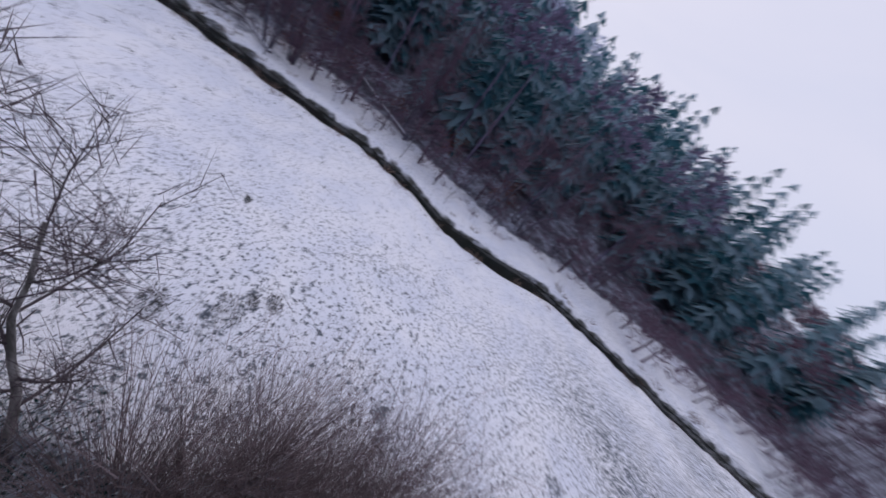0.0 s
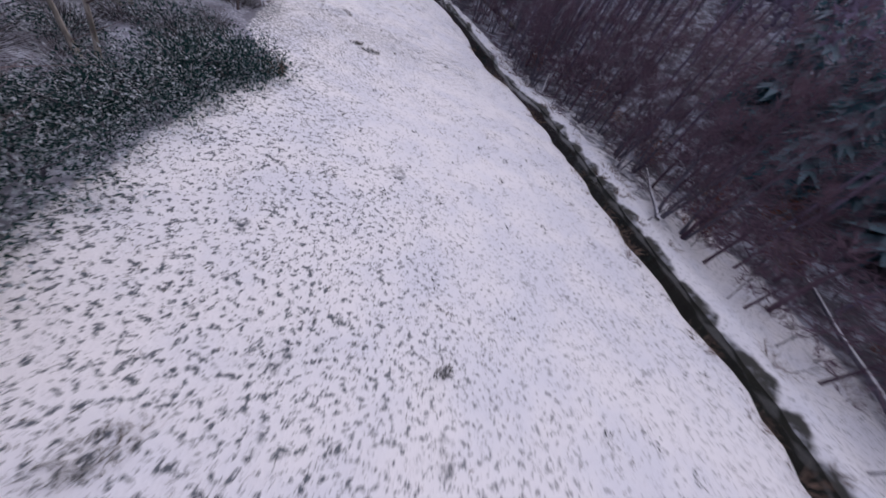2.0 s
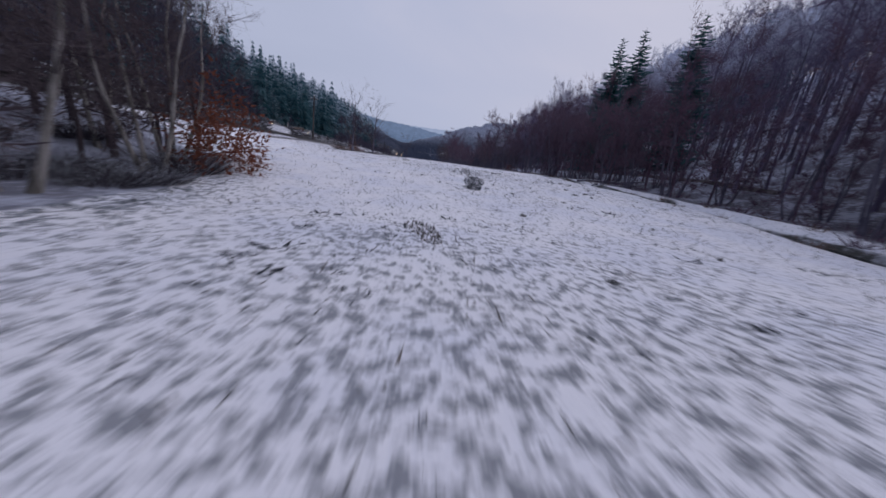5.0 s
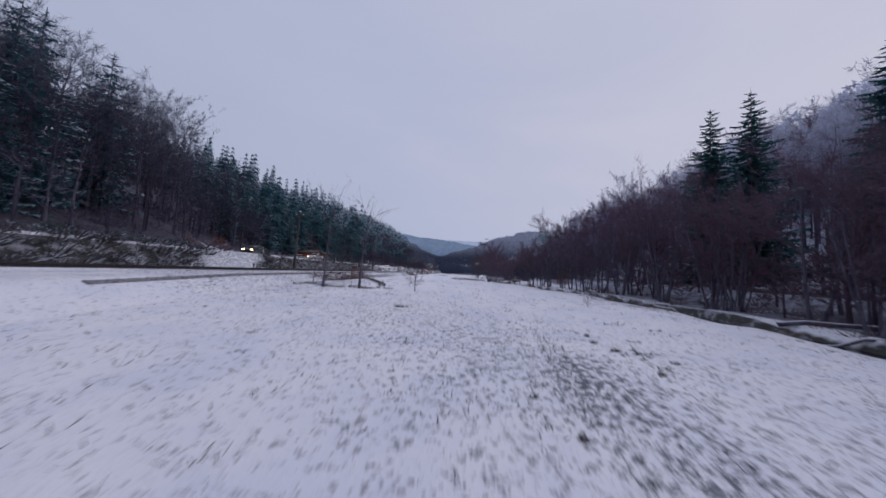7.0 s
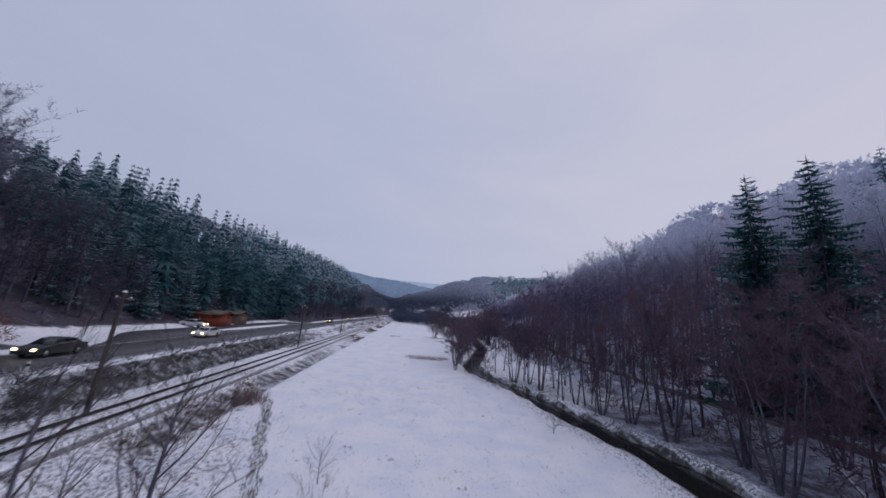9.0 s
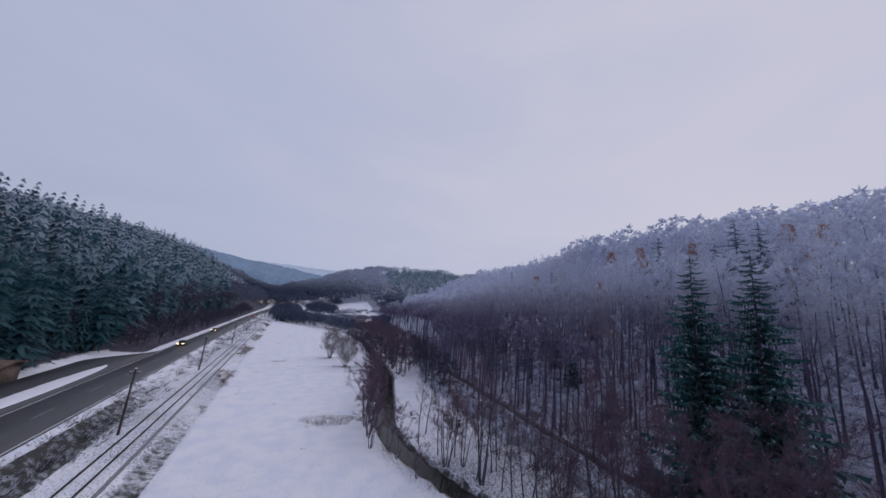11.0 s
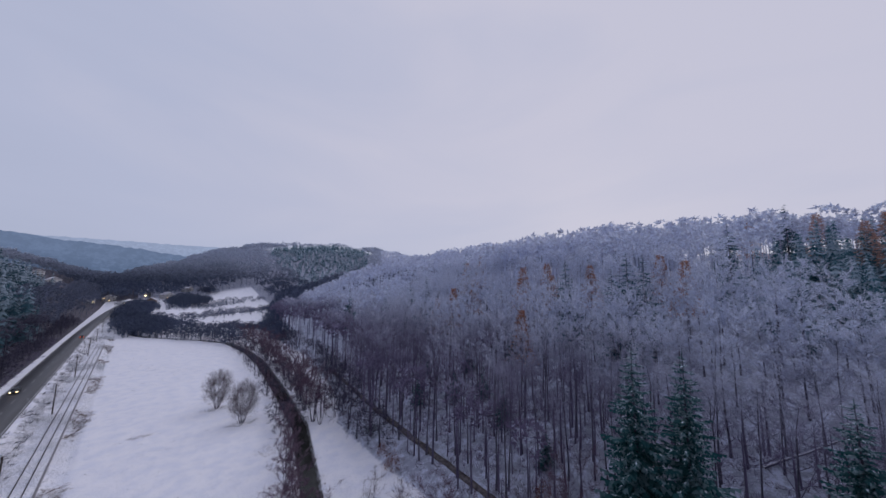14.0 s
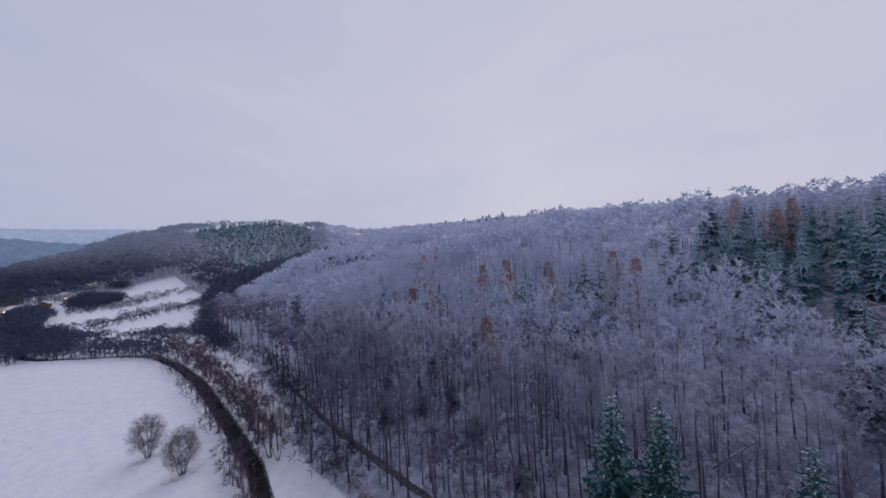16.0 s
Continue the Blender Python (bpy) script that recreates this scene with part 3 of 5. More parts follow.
def make_tree(name, trunk, crown, mat_trunk, mat_crown, label, category="tree", group="", snow=None):
    root = tagged(new(name), label, category, group)
    part("trunk", trunk.mesh("trunk", mat_trunk), root)
    part("crown", crown.mesh("crown", mat_crown), root)
    if snow:
        tagged(part("snow", bough_snow(crown, 5, *snow).mesh("snow", BOUGH_SNOW), root), "snow lying on the bough ends", kind="stuff")
    return root


def at(x, y, dz=0.0, turn=0.0, scale=1.0):
    return Matrix.Translation((x, y, float(height(x, y)) + dz)) @ Matrix.Rotation(turn, 4, "Z") @ Matrix.Scale(scale, 4)


def stand(proto, spots, rng, lo=0.85, hi=1.15):
    """Copies of the prototypes at the spots; each prototype takes the first spot that falls to it."""
    used = set()
    for i, (x, y) in enumerate(spots):
        p = proto[i % len(proto)]
        k = rng.uniform(lo, hi)
        m = at(x, y, 0, rng.uniform(0, 6.28))
        if i % len(proto) not in used:
            used.add(i % len(proto))
            p.matrix_basis = m
            p.scale = (k, k, k)
        else:
            c = copy_thing(p, m)
            c.scale = (k, k, k)


def scatter(rng, x0, x1, y0, y1, gap, keep):
    """A loose grid of places, of which keep(x, y) says which stay."""
    gx, gy = np.meshgrid(np.arange(x0, x1, gap), np.arange(y0, y1, gap))
    x = gx.ravel() + rng.uniform(-0.48, 0.48, gx.size) * gap
    y = gy.ravel() + rng.uniform(-0.48, 0.48, gx.size) * gap
    ok = keep(x, y)
    return x[ok], y[ok]

# ---- the ground: one sheet from the river to the far hills ----
hedge_line = table([(-120, -22), (-60, -14), (-45, -13), (-38, -12), (-33, -10.7), (-24, -8), (-21, -5.6), (-18.5, -6.6), (-14, -7.6), (-8, -7), (0, -6.8), (9, -8), (13, -11), (17, -17), (20, -40), (3000, -60)])


def wild_ground(x, y):
    d, s = x - hill_foot(y), -x
    across = smooth(x - river_left(y) - river_wide(y), 0, 2) * (0.26 + 0.28 * smooth(y, -40, -22) * smooth(-y, -25, -5) + 0.55 * smooth(y, 5, 25) * smooth(-y, -80, -55))
    hedge = smooth(hedge_line(y) - x, -0.6, 0.8) * (y < 30) * (x > -60)
    far = smooth(y, 300, 330) * 0.2
    az = np.degrees(np.arctan2(x, y - 50))
    d = d * (1 - 0.97 * smooth(np.hypot(x, y - 50), 960, 1000) * smooth(az, 32, 34) * smooth(-az, -47, -45))
    far = np.maximum(far, smooth(np.hypot(x, y - 50), 640, 700) * (az > -4))
    return np.maximum.reduce([smooth(d, -2, 3), smooth(s, 32.4, 33.8) * (1 - 0.9 * smooth(y, 60, 70) * smooth(-y, -150, -142) * (s < 41)), across, hedge, far])


def thin_snow(x, y):
    start = 1 - smooth(x, -7.5, 5)
    early = 0.4 + 0.6 * np.clip(start + 0.25 * waves(x, y, 0.25, 30), 0, 1)
    mid_part = 0.5 + 0.25 * waves(x, y, 0.2, 31)
    late = 0.16 + 0.12 * waves(x, y, 0.12, 32)
    a, c = smooth(y, -22, -2), smooth(y, 24, 60)
    line = (0.45 + 0.45 * smooth(y, 44, 54)) * smooth(-x, 12, 13) * smooth(x, -23.5, -22.5) * smooth(y, 10, 20)
    side_field = 0.8 * smooth(-x, 5, 9) * smooth(y, 28, 36) * smooth(-y, -62, -54)
    line = np.maximum(line, side_field)
    # grass shows along the thicket, on the river's near bank and in a few worn places
    fringe = 0.95 * (1 - smooth(x - hedge_line(y), 0.3, 3.6)) * (y < 16)
    shore = 0.95 * smooth(x - river_left(y), -3.6, -1.2) * smooth(y, 30, 42) * smooth(-y, -100, -84)
    worn = 0.95 * (1 - smooth(np.hypot((x - 5.4) / 2.4, (y - 22.5) / 5.5), 0.4, 1.1))
    worn = np.maximum(worn, 0.8 - 0.8 * smooth(np.hypot((x + 0.1) / 1.1, (y - 1.3) / 1.8), 0.3, 1.1))
    line = np.maximum.reduce([line, fringe, shore, worn])
    return np.clip(np.maximum((early * (1 - a) + mid_part * a) * (1 - c) + late * c, line), 0, 1)


def bank_ground(x, y):
    s = -x
    q = np.abs(x - river_left(y) - river_wide(y) / 2) - river_wide(y) / 2
    river = 1 - smooth(q, -0.5, 0.35 + 0.7 * (x < river_left(y) + 1) * smooth(y, 30, 38) * smooth(-y, -90, -80) + 0.35 * (x > river_left(y) + 1) * (y > 20))
    ditch = 0.55 * smooth(s, 12.2, 12.8) * (1 - smooth(s, 14.4, 15.2)) + 0.35 * smooth(s, 14.5, 15) * (1 - smooth(s, 15.5, 16))
    slope = (0.8 - 0.4 * smooth(y, 80, 120)) * smooth(s, 20.0, 20.6) * (1 - smooth(s, 22.8, 23.3))
    lane = np.abs(x + 24 - (52 - y) * 0.55)
    slope = slope * smooth(lane, 1.5, 3.5)
    crossing = smooth(y, 46, 54)
    earth = 0.58 * (1 - smooth(np.hypot((x - 3.6 - (y - 14) * 0.17) / 0.72, (y - 14) / 3.6), 0.8, 1.15))
    return np.maximum.reduce([river, ditch * crossing * (1 - 0.5 * smooth(y, 80, 120)), slope, earth])


def ground_sheet():
    xs = np.concatenate([-100 - np.geomspace(2900, 8, 22) + 8, np.arange(-96, -40, 4), np.arange(-40, -11.8, 0.4), np.arange(-11.6, 50, 0.8), np.arange(50, 130, 3), 130 + np.geomspace(6, 2870, 26)])
    ys = np.concatenate([np.arange(-500, -100, 12), np.arange(-100, 135, 0.9), np.arange(135, 360, 2.5), 360 + np.geomspace(6, 2640, 36)])
    gx, gy = np.meshgrid(xs, ys)
    gz = height(gx, gy)
    nx, ny = len(xs), len(ys)
    i, j = np.meshgrid(np.arange(ny - 1), np.arange(nx - 1), indexing="ij")
    k = i * nx + j
    me = np_mesh("ground", np.stack([gx, gy, gz], -1).reshape(-1, 3), np.stack([k, k + 1, k + nx + 1, k + nx], -1).reshape(-1, 4), [GROUND])
    for name, v in (("wild", wild_ground(gx, gy)), ("bank", bank_ground(gx, gy)), ("thin", thin_snow(gx, gy)), ("litter", np.maximum(0.9 * (smooth(gx - river_left(gy) - river_wide(gy), 0, 2) * smooth(hill_foot(gy) + 4 - gx, 0, 4) * (gy < 84)) + 0.45 * smooth(np.hypot(gx, gy), 480, 520), 0.22 + 0.78 * (1 - smooth(gy, 15, 40) * (gx > 0)) * np.where((gx < 0) & (gy < 20), 0.5, np.where(gx < 0, 1.7, 1.0))))):
        me.attributes.new(name, "FLOAT", "POINT").data.foreach_set("value", v.ravel().astype(np.float32))
    me.polygons.foreach_set("use_smooth", np.ones(len(me.polygons), bool))
    return tagged(part("ground", me), "snow-covered valley floor and wooded slopes with grass showing through", "ground", kind="structure")


ground_sheet()


def strip(name, ys, left, right, z, mat, thick=0.0):
    """A ribbon along the valley."""
    l, r, zz = left(ys), right(ys), z(ys)
    n = len(ys)
    v = np.concatenate([np.c_[l, ys, zz], np.c_[r, ys, zz]])
    k = np.arange(n - 1)
    f = np.stack([k, k + n, k + n + 1, k + 1], -1)
    if thick:
        v = np.concatenate([v, v - [0, 0, thick]])
        m = 2 * n
        f = np.concatenate([f, np.stack([k, k + 1, k + m + 1, k + m], -1), np.stack([k + n, k + n + m, k + n + m + 1, k + n + 1], -1)])
    return np_mesh(name, v, f, [mat])


ys = np.arange(-300, 420, 2.0)
river = tagged(part("river", strip("river", ys, lambda y: river_left(y) - 0.5, lambda y: river_left(y) + river_wide(y) + 0.5, lambda y: field_level(y) - 0.6, WATER)), "narrow dark river with steep earthy banks", "river", kind="structure")

# ---- road with its lay-by ----
ROAD_Z = 2.62
ys = np.concatenate([np.arange(-300, 300, 4.0), np.arange(300, 760, 12.0)])
bend = lambda y: 0.00010 * np.maximum(y - 300, 0) ** 2
road = tagged(part("road", strip("road", ys, lambda y: -31 + bend(y), lambda y: -24 + bend(y), lambda y: ROAD_Z + np.maximum(y - 400, 0) * 0.008, ASPHALT, 0.3)), "wet dark asphalt road with snowy verges", "road", kind="structure")


def line_marks():
    def line(name, c, w):
        return strip(name, ys, lambda y: c - w / 2 + bend(y), lambda y: c + w / 2 + bend(y), lambda y: ROAD_Z + 0.006 + np.maximum(y - 400, 0) * 0.008, PAINT)
    part("edge_line", line("edge_line", -24.35, 0.13), road)
    part("edge_line", line("edge_line", -30.65, 0.13), road)
    dash = Build()
    dash.box(-0.07, 0, 0, 0.07, 4.0, 0.006)
    me = dash.mesh("centre_dash", DASH)
    for y in np.arange(-60, 340, 12.0):
        part("centre_dash", me, road, m=Matrix.Translation((-27.5 + float(bend(y)), y, ROAD_Z + 0.004)))


line_marks()
ys = np.arange(66, 152, 2.0)
lay_l = lambda y: -31 - 8.2 * smooth(y, 66, 84) * smooth(-y, -150, -132)
layby = tagged(part("layby", strip("layby", ys, lay_l, lambda y: -31 + 0 * y, lambda y: ROAD_Z - 0.008 + 0 * y, ASPHALT, 0.3)), "widened asphalt lay-by beside the road", "lay-by", kind="structure")


def island():
    ys = np.linspace(92, 128, 26)
    half = 1.35 * np.sqrt(np.clip(1 - ((ys - 110) / 18.2) ** 2, 0.02, 1))
    rng = np.random.RandomState(4)
    c = np.linspace(-1, 1, 7)
    v = np.stack([-33.4 + half[:, None] * c + 0 * ys[:, None], ys[:, None] + 0 * c, ROAD_Z + 0.14 * np.sqrt(np.clip(1.02 - c ** 2, 0, 1)) * np.ones((26, 1)) + rng.uniform(-0.02, 0.02, (26, 7)) - 0.02], -1).reshape(-1, 3)
    i, j = np.meshgrid(np.arange(25), np.arange(6), indexing="ij")
    k = i * 7 + j
    me = np_mesh("traffic_island", v, np.stack([k, k + 1, k + 8, k + 7], -1).reshape(-1, 4), [SNOWY])
    tagged(part("traffic_island", me), "low snow-covered island between road and lay-by", "traffic island", kind="structure")


island()

# ---- railway ----
track = tagged(new("railway_track"), "single railway line, steel rails standing out of thin snow", "railway track")


def rails():
    ys = np.concatenate([np.arange(-160, 400, 8.0), np.arange(400, 720, 20.0)])
    prof = np.array([(-0.07, 0), (-0.07, 0.02), (-0.012, 0.035), (-0.012, 0.12), (-0.036, 0.13), (-0.036, 0.172), (0.036, 0.172), (0.036, 0.13), (0.012, 0.12), (0.012, 0.035), (0.07, 0.02), (0.07, 0)])
    n = len(prof)
    for c in (-18.32, -16.88):
        z = 0.80 + np.maximum(ys - 400, 0) * 0.008
        v = np.stack([c + prof[None, :, 0] + bend(ys)[:, None], ys[:, None] + 0 * prof[None, :, 0], z[:, None] + prof[None, :, 1]], -1).reshape(-1, 3)
        i, j = np.meshgrid(np.arange(len(ys) - 1), np.arange(n), indexing="ij")
        f = np.stack([i * n + j, i * n + (j + 1) % n, (i + 1) * n + (j + 1) % n, (i + 1) * n + j], -1).reshape(-1, 4)
        part("rail", np_mesh("rail", v, f, [STEEL]), track, "dark steel rail")


rails()


def trough():
    """The concrete cable trough beside the line: slab after slab."""
    root = tagged(new("cable_trough"), "low dark concrete cable trough beside the railway", "cable trough")
    b = Build()
    b.box(-0.16, -0.48, -0.25, 0.16, 0.48, 0.10, 0.02)
    me = b.mesh("slab", plain("old_concrete", (0.16, 0.155, 0.165), (0.34, 0.33, 0.36), 5.0, 0.9))
    for k in range(280):
        y = 30 + k
        part("slab", me, root, m=pose(-15.55, y, float(height(-15.55, y)) + 0.02, 0, 0, 1.2 * math.sin(k * 1.7)))


trough()


def pole(y, x=-19.1, h=7.6, lean=0.0, stay=False):
    root = tagged(new("telegraph_pole"), "weathered wooden telegraph pole beside the railway", "pole", "poles along the railway")
    b = Build()
    u = np.linspace(0, 1, 6)
    b.tube(np.c_[lean * h * u, 0 * u, h * u - 0.6 * (u == 0)], 0.155 - 0.05 * u, 8)
    part("post", b.mesh("post", POLE), root)
    c = Build()
    c.tube([(lean * h, 0, h - 0.02), (lean * h, 0, h + 0.05), (lean * h, 0, h + 0.12)], [0.14, 0.13, 0.02], 8)
    part("cap", c.mesh("cap", SNOWY), root, "cap of snow")
    a = Build()
    a.box(lean * h - 0.55, -0.05, h - 0.55, lean * h + 0.55, 0.05, h - 0.43, 0.01)
    part("crossarm", a.mesh("crossarm", POLE), root)
    for s in (-0.45, 0.45):
        i = Build()
        i.tube([(lean * h + s, 0, h - 0.43), (lean * h + s, 0, h - 0.36), (lean * h + s, 0, h - 0.26)], [0.03, 0.05, 0.025], 6)
        part("insulator", i.mesh("insulator", PAINT), root)
    if stay:
        s = Build()
        s.tube([(0.9, 0.5, -0.5), (0.45, 0.25, 1.6), (0.1, 0.05, 3.4)], [0.12, 0.11, 0.1], 7)
        part("strut", s.mesh("strut", POLE), root)
    root.matrix_basis = Matrix.Translation((x, y, float(height(x, y))))
    return root


POLES = [(8, 0.01), (54.7, 0.02), (94.7, 0.0), (133.1, 0.01), (181.1, 0.01), (226, 0.0), (272, 0.01), (318, 0.0), (364, 0.0)]
for y, tilt in POLES:
    pole(y, -18.9 if y < 60 else -19.2, 7.6, tilt)


def wires():
    for s in (-0.45, 0.45):
        b = Build()
        for (y0, a0), (y1, a1) in zip(POLES, POLES[1:]):
            u = np.linspace(0, 1, 9)
            x0, x1 = (-18.9 if y0 < 60 else -19.2), (-18.9 if y1 < 60 else -19.2)
            z0, z1 = float(height(x0, y0)) + 7.32, float(height(x1, y1)) + 7.32
            b.tube(np.c_[x0 + (x1 - x0) * u + a0 * 7.6 + (a1 - a0) * 7.6 * u + s, y0 + (y1 - y0) * u, z0 + (z1 - z0) * u - 0.9 * 4 * u * (1 - u)], np.full(9, 0.009), 3)
        tagged(part("overhead_wire", b.mesh("overhead_wire", WIRE)), "thin sagging wire strung between the poles", "wire", "wires along the railway")


wires()

# ---- trees: the prototypes ----
rng = np.random.RandomState(11)
beech = [make_tree("beech_tree", *bare_tree(20 + i, h, 4.0, 1, 0.48, 16, 5, 1900, 0.05, 0.75, h * 0.0080), BARK, TWIG, "tall bare beech with a dark trunk and frosty twigs", "tree", "beeches on the slope") for i, h in enumerate((19, 21, 18, 22, 20))]
upper_beech = [make_tree("beech_tree", *bare_tree(120 + i, h, 4.3, 1, 0.55, 14, 5, 1900, 0.125, 0.62, h * 0.0075), BARK, TWIG, "bare beech with a frosted crown high on the slope", "tree", "beeches on the slope") for i, h in enumerate((19, 21, 18, 20))]
oak = [make_tree("oak_tree", *bare_tree(30 + i, h, 5.2, 1, 0.36, 18, 5, 1800, 0.065, 0.95), BARK, TWIG_LEFT, "broad bare oak with brown twigs above the road", "tree", "oaks above the road") for i, h in enumerate((17, 19, 16))]
alder = [make_tree("alder_tree", *bare_tree(40 + i, h, 4.6, st, 0.3, 17, 5, 2500, 0.032, 0.95, 0.14), BARK, TWIG_LOW, "bare dark brown alder with several stems on the river bank", "tree", "alders along the river") for i, (h, st) in enumerate(((11, 4), (12, 3), (10, 5), (13, 2)))]
slight_alder = [make_tree("alder_tree", *bare_tree(140 + i, h, 4.6, st, 0.3, 14, 3, 1000, 0.065, 1.0, 0.14), BARK, TWIG_LOW, "bare dark brown alder with several stems on the river bank", "tree", "alders along the river") for i, (h, st) in enumerate(((11, 4), (12, 3), (10, 5), (13, 2)))]
big_spruce = [make_tree("spruce_tree", *spruce(60 + i, 25, 4.7, 30, 11, 7, 0.05, 0.3, 0.66, 0.24, 0.12), BARK, NEEDLE, "tall dark green spruce with a little snow on its boughs", "spruce", "tall spruces at the foot of the slope", (0.2, 0.42)) for i in range(2)]
mid_spruce = [make_tree("spruce_tree", *spruce(64 + i, 18, 4.3, 18, 9, 5, 0.06, 0.35, 0.78, 0.28, 0.08), BARK, NEEDLE_FAR, "snow-dusted spruce among bare trees", "spruce", "spruces on the slopes", (0.22, 0.5)) for i in range(3)]
larch = [make_tree("larch_tree", *larch_shape(70 + i, 19, 4.2), BARK, LARCH, "larch with orange autumn needles", "larch", "orange larches on the slope") for i in range(2)]

# right-hand slope, the trees nearest to the way
spruce_stand = lambda x, y: (y < 55 - (x - 92) * 0.39) & (x > 68 + np.where(y > 26, (y - 26) * 0.88, (26 - y) * 0.1)) & (x < 146) & (y > -14)
near = lambda x, y: (x - hill_foot(y) > 5) & (x - hill_foot(y) < 60) & (y > 8) & (y < 172) & ~spruce_stand(x, y) & ~((x < 43) & (y > 34) & (y < 68))
SPRUCES = [(37.9, 60.6, 1.03), (39.0, 55.6, 1.02), (40.0, 43.4, 0.9)]
LARCHES = [(62.8, 91), (70.3, 129.4), (73, 124), (80.3, 120.8), (95.7, 129.3), (92, 134), (81, 101), (81.6, 91.8), (85, 95), (84.9, 81.9), (87.9, 65.7), (85.3, 60.4), (143, 49), (142, 34), (132, 23), (124, 28)]
LONE = [(81, 176), (81.6, 159), (80.5, 147), (78.7, 86.4), (76.7, 74), (80.7, 68), (78.5, 71), (101, 53), (84, 218), (150, 40), (165, 58), (106.8, 147.5), (68.5, 30.8), (52, 104), (55, 97), (47, 112), (50, 88)]
trees_x, trees_y = scatter(rng, 30, 130, 8, 172, 5.0, near)
clear = np.array([min(np.hypot(a - p[0], b - p[1]) for p in SPRUCES + LARCHES + LONE[:8]) > 2.6 for a, b in zip(trees_x, trees_y)])
trees_x, trees_y = trees_x[clear], trees_y[clear]
edge_row = trees_x - hill_foot(trees_y) < 26
stand(beech, list(zip(trees_x[edge_row], trees_y[edge_row])), rng, 0.76, 1.02)
stand(upper_beech, list(zip(trees_x[~edge_row], trees_y[~edge_row])), rng, 0.74, 0.98)
for i, (x, y, k) in enumerate(SPRUCES):
    m = at(x, y, 0, 1.1 * i)
    t = big_spruce[i] if i < 2 else copy_thing(big_spruce[0], m)
    t.matrix_basis = m
    t.scale = (k, k, k)
stand(larch, LARCHES, rng, 0.78, 0.98)
stand(mid_spruce, LONE[:13], rng, 1.15, 1.35)
small_fir = make_tree("young_spruce", *spruce(69, 6.5, 1.9, 16, 8, 4), BARK, NEEDLE, "young dark spruce under bare trees", "spruce", "young spruces in the wood")
stand([small_fir], LONE[13:] + [(45, 76), (57, 120), (62, 108), (70, 99)], rng, 0.8, 1.3)

# alders and other bare trees along the river
spots = []
for y in np.cumsum(rng.uniform(1.6, 5.6, 96)) - 78:
    if 262 < y:
        continue
    yy = y + rng.uniform(-2.2, 2.2)
    reach = rng.uniform(0.3, 3.0) if yy > 22 else rng.uniform(1.2, 4.5) if yy > -6 else rng.uniform(2.6, 6.5) if yy > -34 else float(hill_foot(yy) - river_left(yy) - river_wide(yy)) + rng.uniform(-1.0, 3.0)
    if 84 < yy < 128:
        reach = rng.uniform(-6.0, -4.2)
    spots.append((float(river_left(yy) + river_wide(yy)) + reach, yy))
for x, y in ((28, 62), (26, 54), (29, 47), (25, 42), (27, 36), (29.5, 30), (26, 24), (31, 52), (31, 66), (30, 40), (28, 14), (25, 4), (30, 8), (27, -8)):
    spots.append((x + rng.uniform(-0.8, 0.8), y + rng.uniform(-0.8, 0.8)))
stand(alder, [p for p in spots if p[1] < 85], rng, 0.62, 1.15)
for i, (x, y) in enumerate(p for p in spots if p[1] >= 85):
    k = rng.uniform(0.75, 1.1) if y > 128 else rng.uniform(0.5, 0.85)
    t = slight_alder[i] if i < 4 else copy_thing(slight_alder[i % 4], at(x, y, 0, 2.4 * i))
    t.matrix_basis = at(x, y, 0, 2.4 * i)
    t.scale = (k, k, k)
for y in np.arange(76, 250, 5.5):
    yy = y + rng.uniform(-2.5, 2.5)
    k = rng.uniform(0.3, 0.55)
    copy_thing(slight_alder[int(y) % 4], at(float(river_left(yy)) - rng.uniform(0.1, 1.4), yy, 0, y)).scale = (k, k, k)

sapling = [make_tree("young_alder", *bare_tree(46 + i, h, 1.5, 1, 0.25, 14, 3, 330, 0.03, 0.7, 0.07, 0.05), BARK, TWIG_GREY, "slender young alder in the snowy river meadow", "tree", "young alders in the river meadow") for i, h in enumerate((8, 9, 7))]
mx, my = scatter(rng, 15, 31, 64, 96, 3.1, lambda x, y: (x > river_left(y) + river_wide(y) + 0.8) & (x < hill_foot(y) + 3) & (y + 0.9 * x < 107))
stand(sapling, list(zip(mx, my)), rng, 0.7, 1.15)
for i in range(22):
    yy = -56 + 2.9 * i + rng.uniform(-1, 1)
    xx = float(river_left(yy) + river_wide(yy)) + rng.uniform(0.5, 3.6)
    k = rng.uniform(0.25, 0.5)
    copy_thing(sapling[i % 3], at(xx, yy, 0, 2.1 * i) @ Matrix.Rotation(0.3 * math.sin(i), 4, "X")).scale = (k, k, k)

# ---- the woods beyond, too many to count ----
far_beech = [far_tree(80 + i, 19, 3.5) for i in range(6)]
mid_beech = [far_tree(180 + i, 19, 3.6, 14, 18, 0.42, 1.0) for i in range(6)]
path_gap = lambda x, y: np.hypot(x, y - np.clip(y, -55, 54))
bush = [far_tree(200 + i, 7, 3.4, 14, 11, 0.32, 1.05, 0.46) for i in range(4)]
fine_bush = [far_tree(220 + i, 7, 3.4, 16, 17, 0.13, 1.15, 0.46) for i in range(4)]
far_spruce = [tier_spruce(90 + i, 18, 3.4, 11, 8) for i in range(4)]


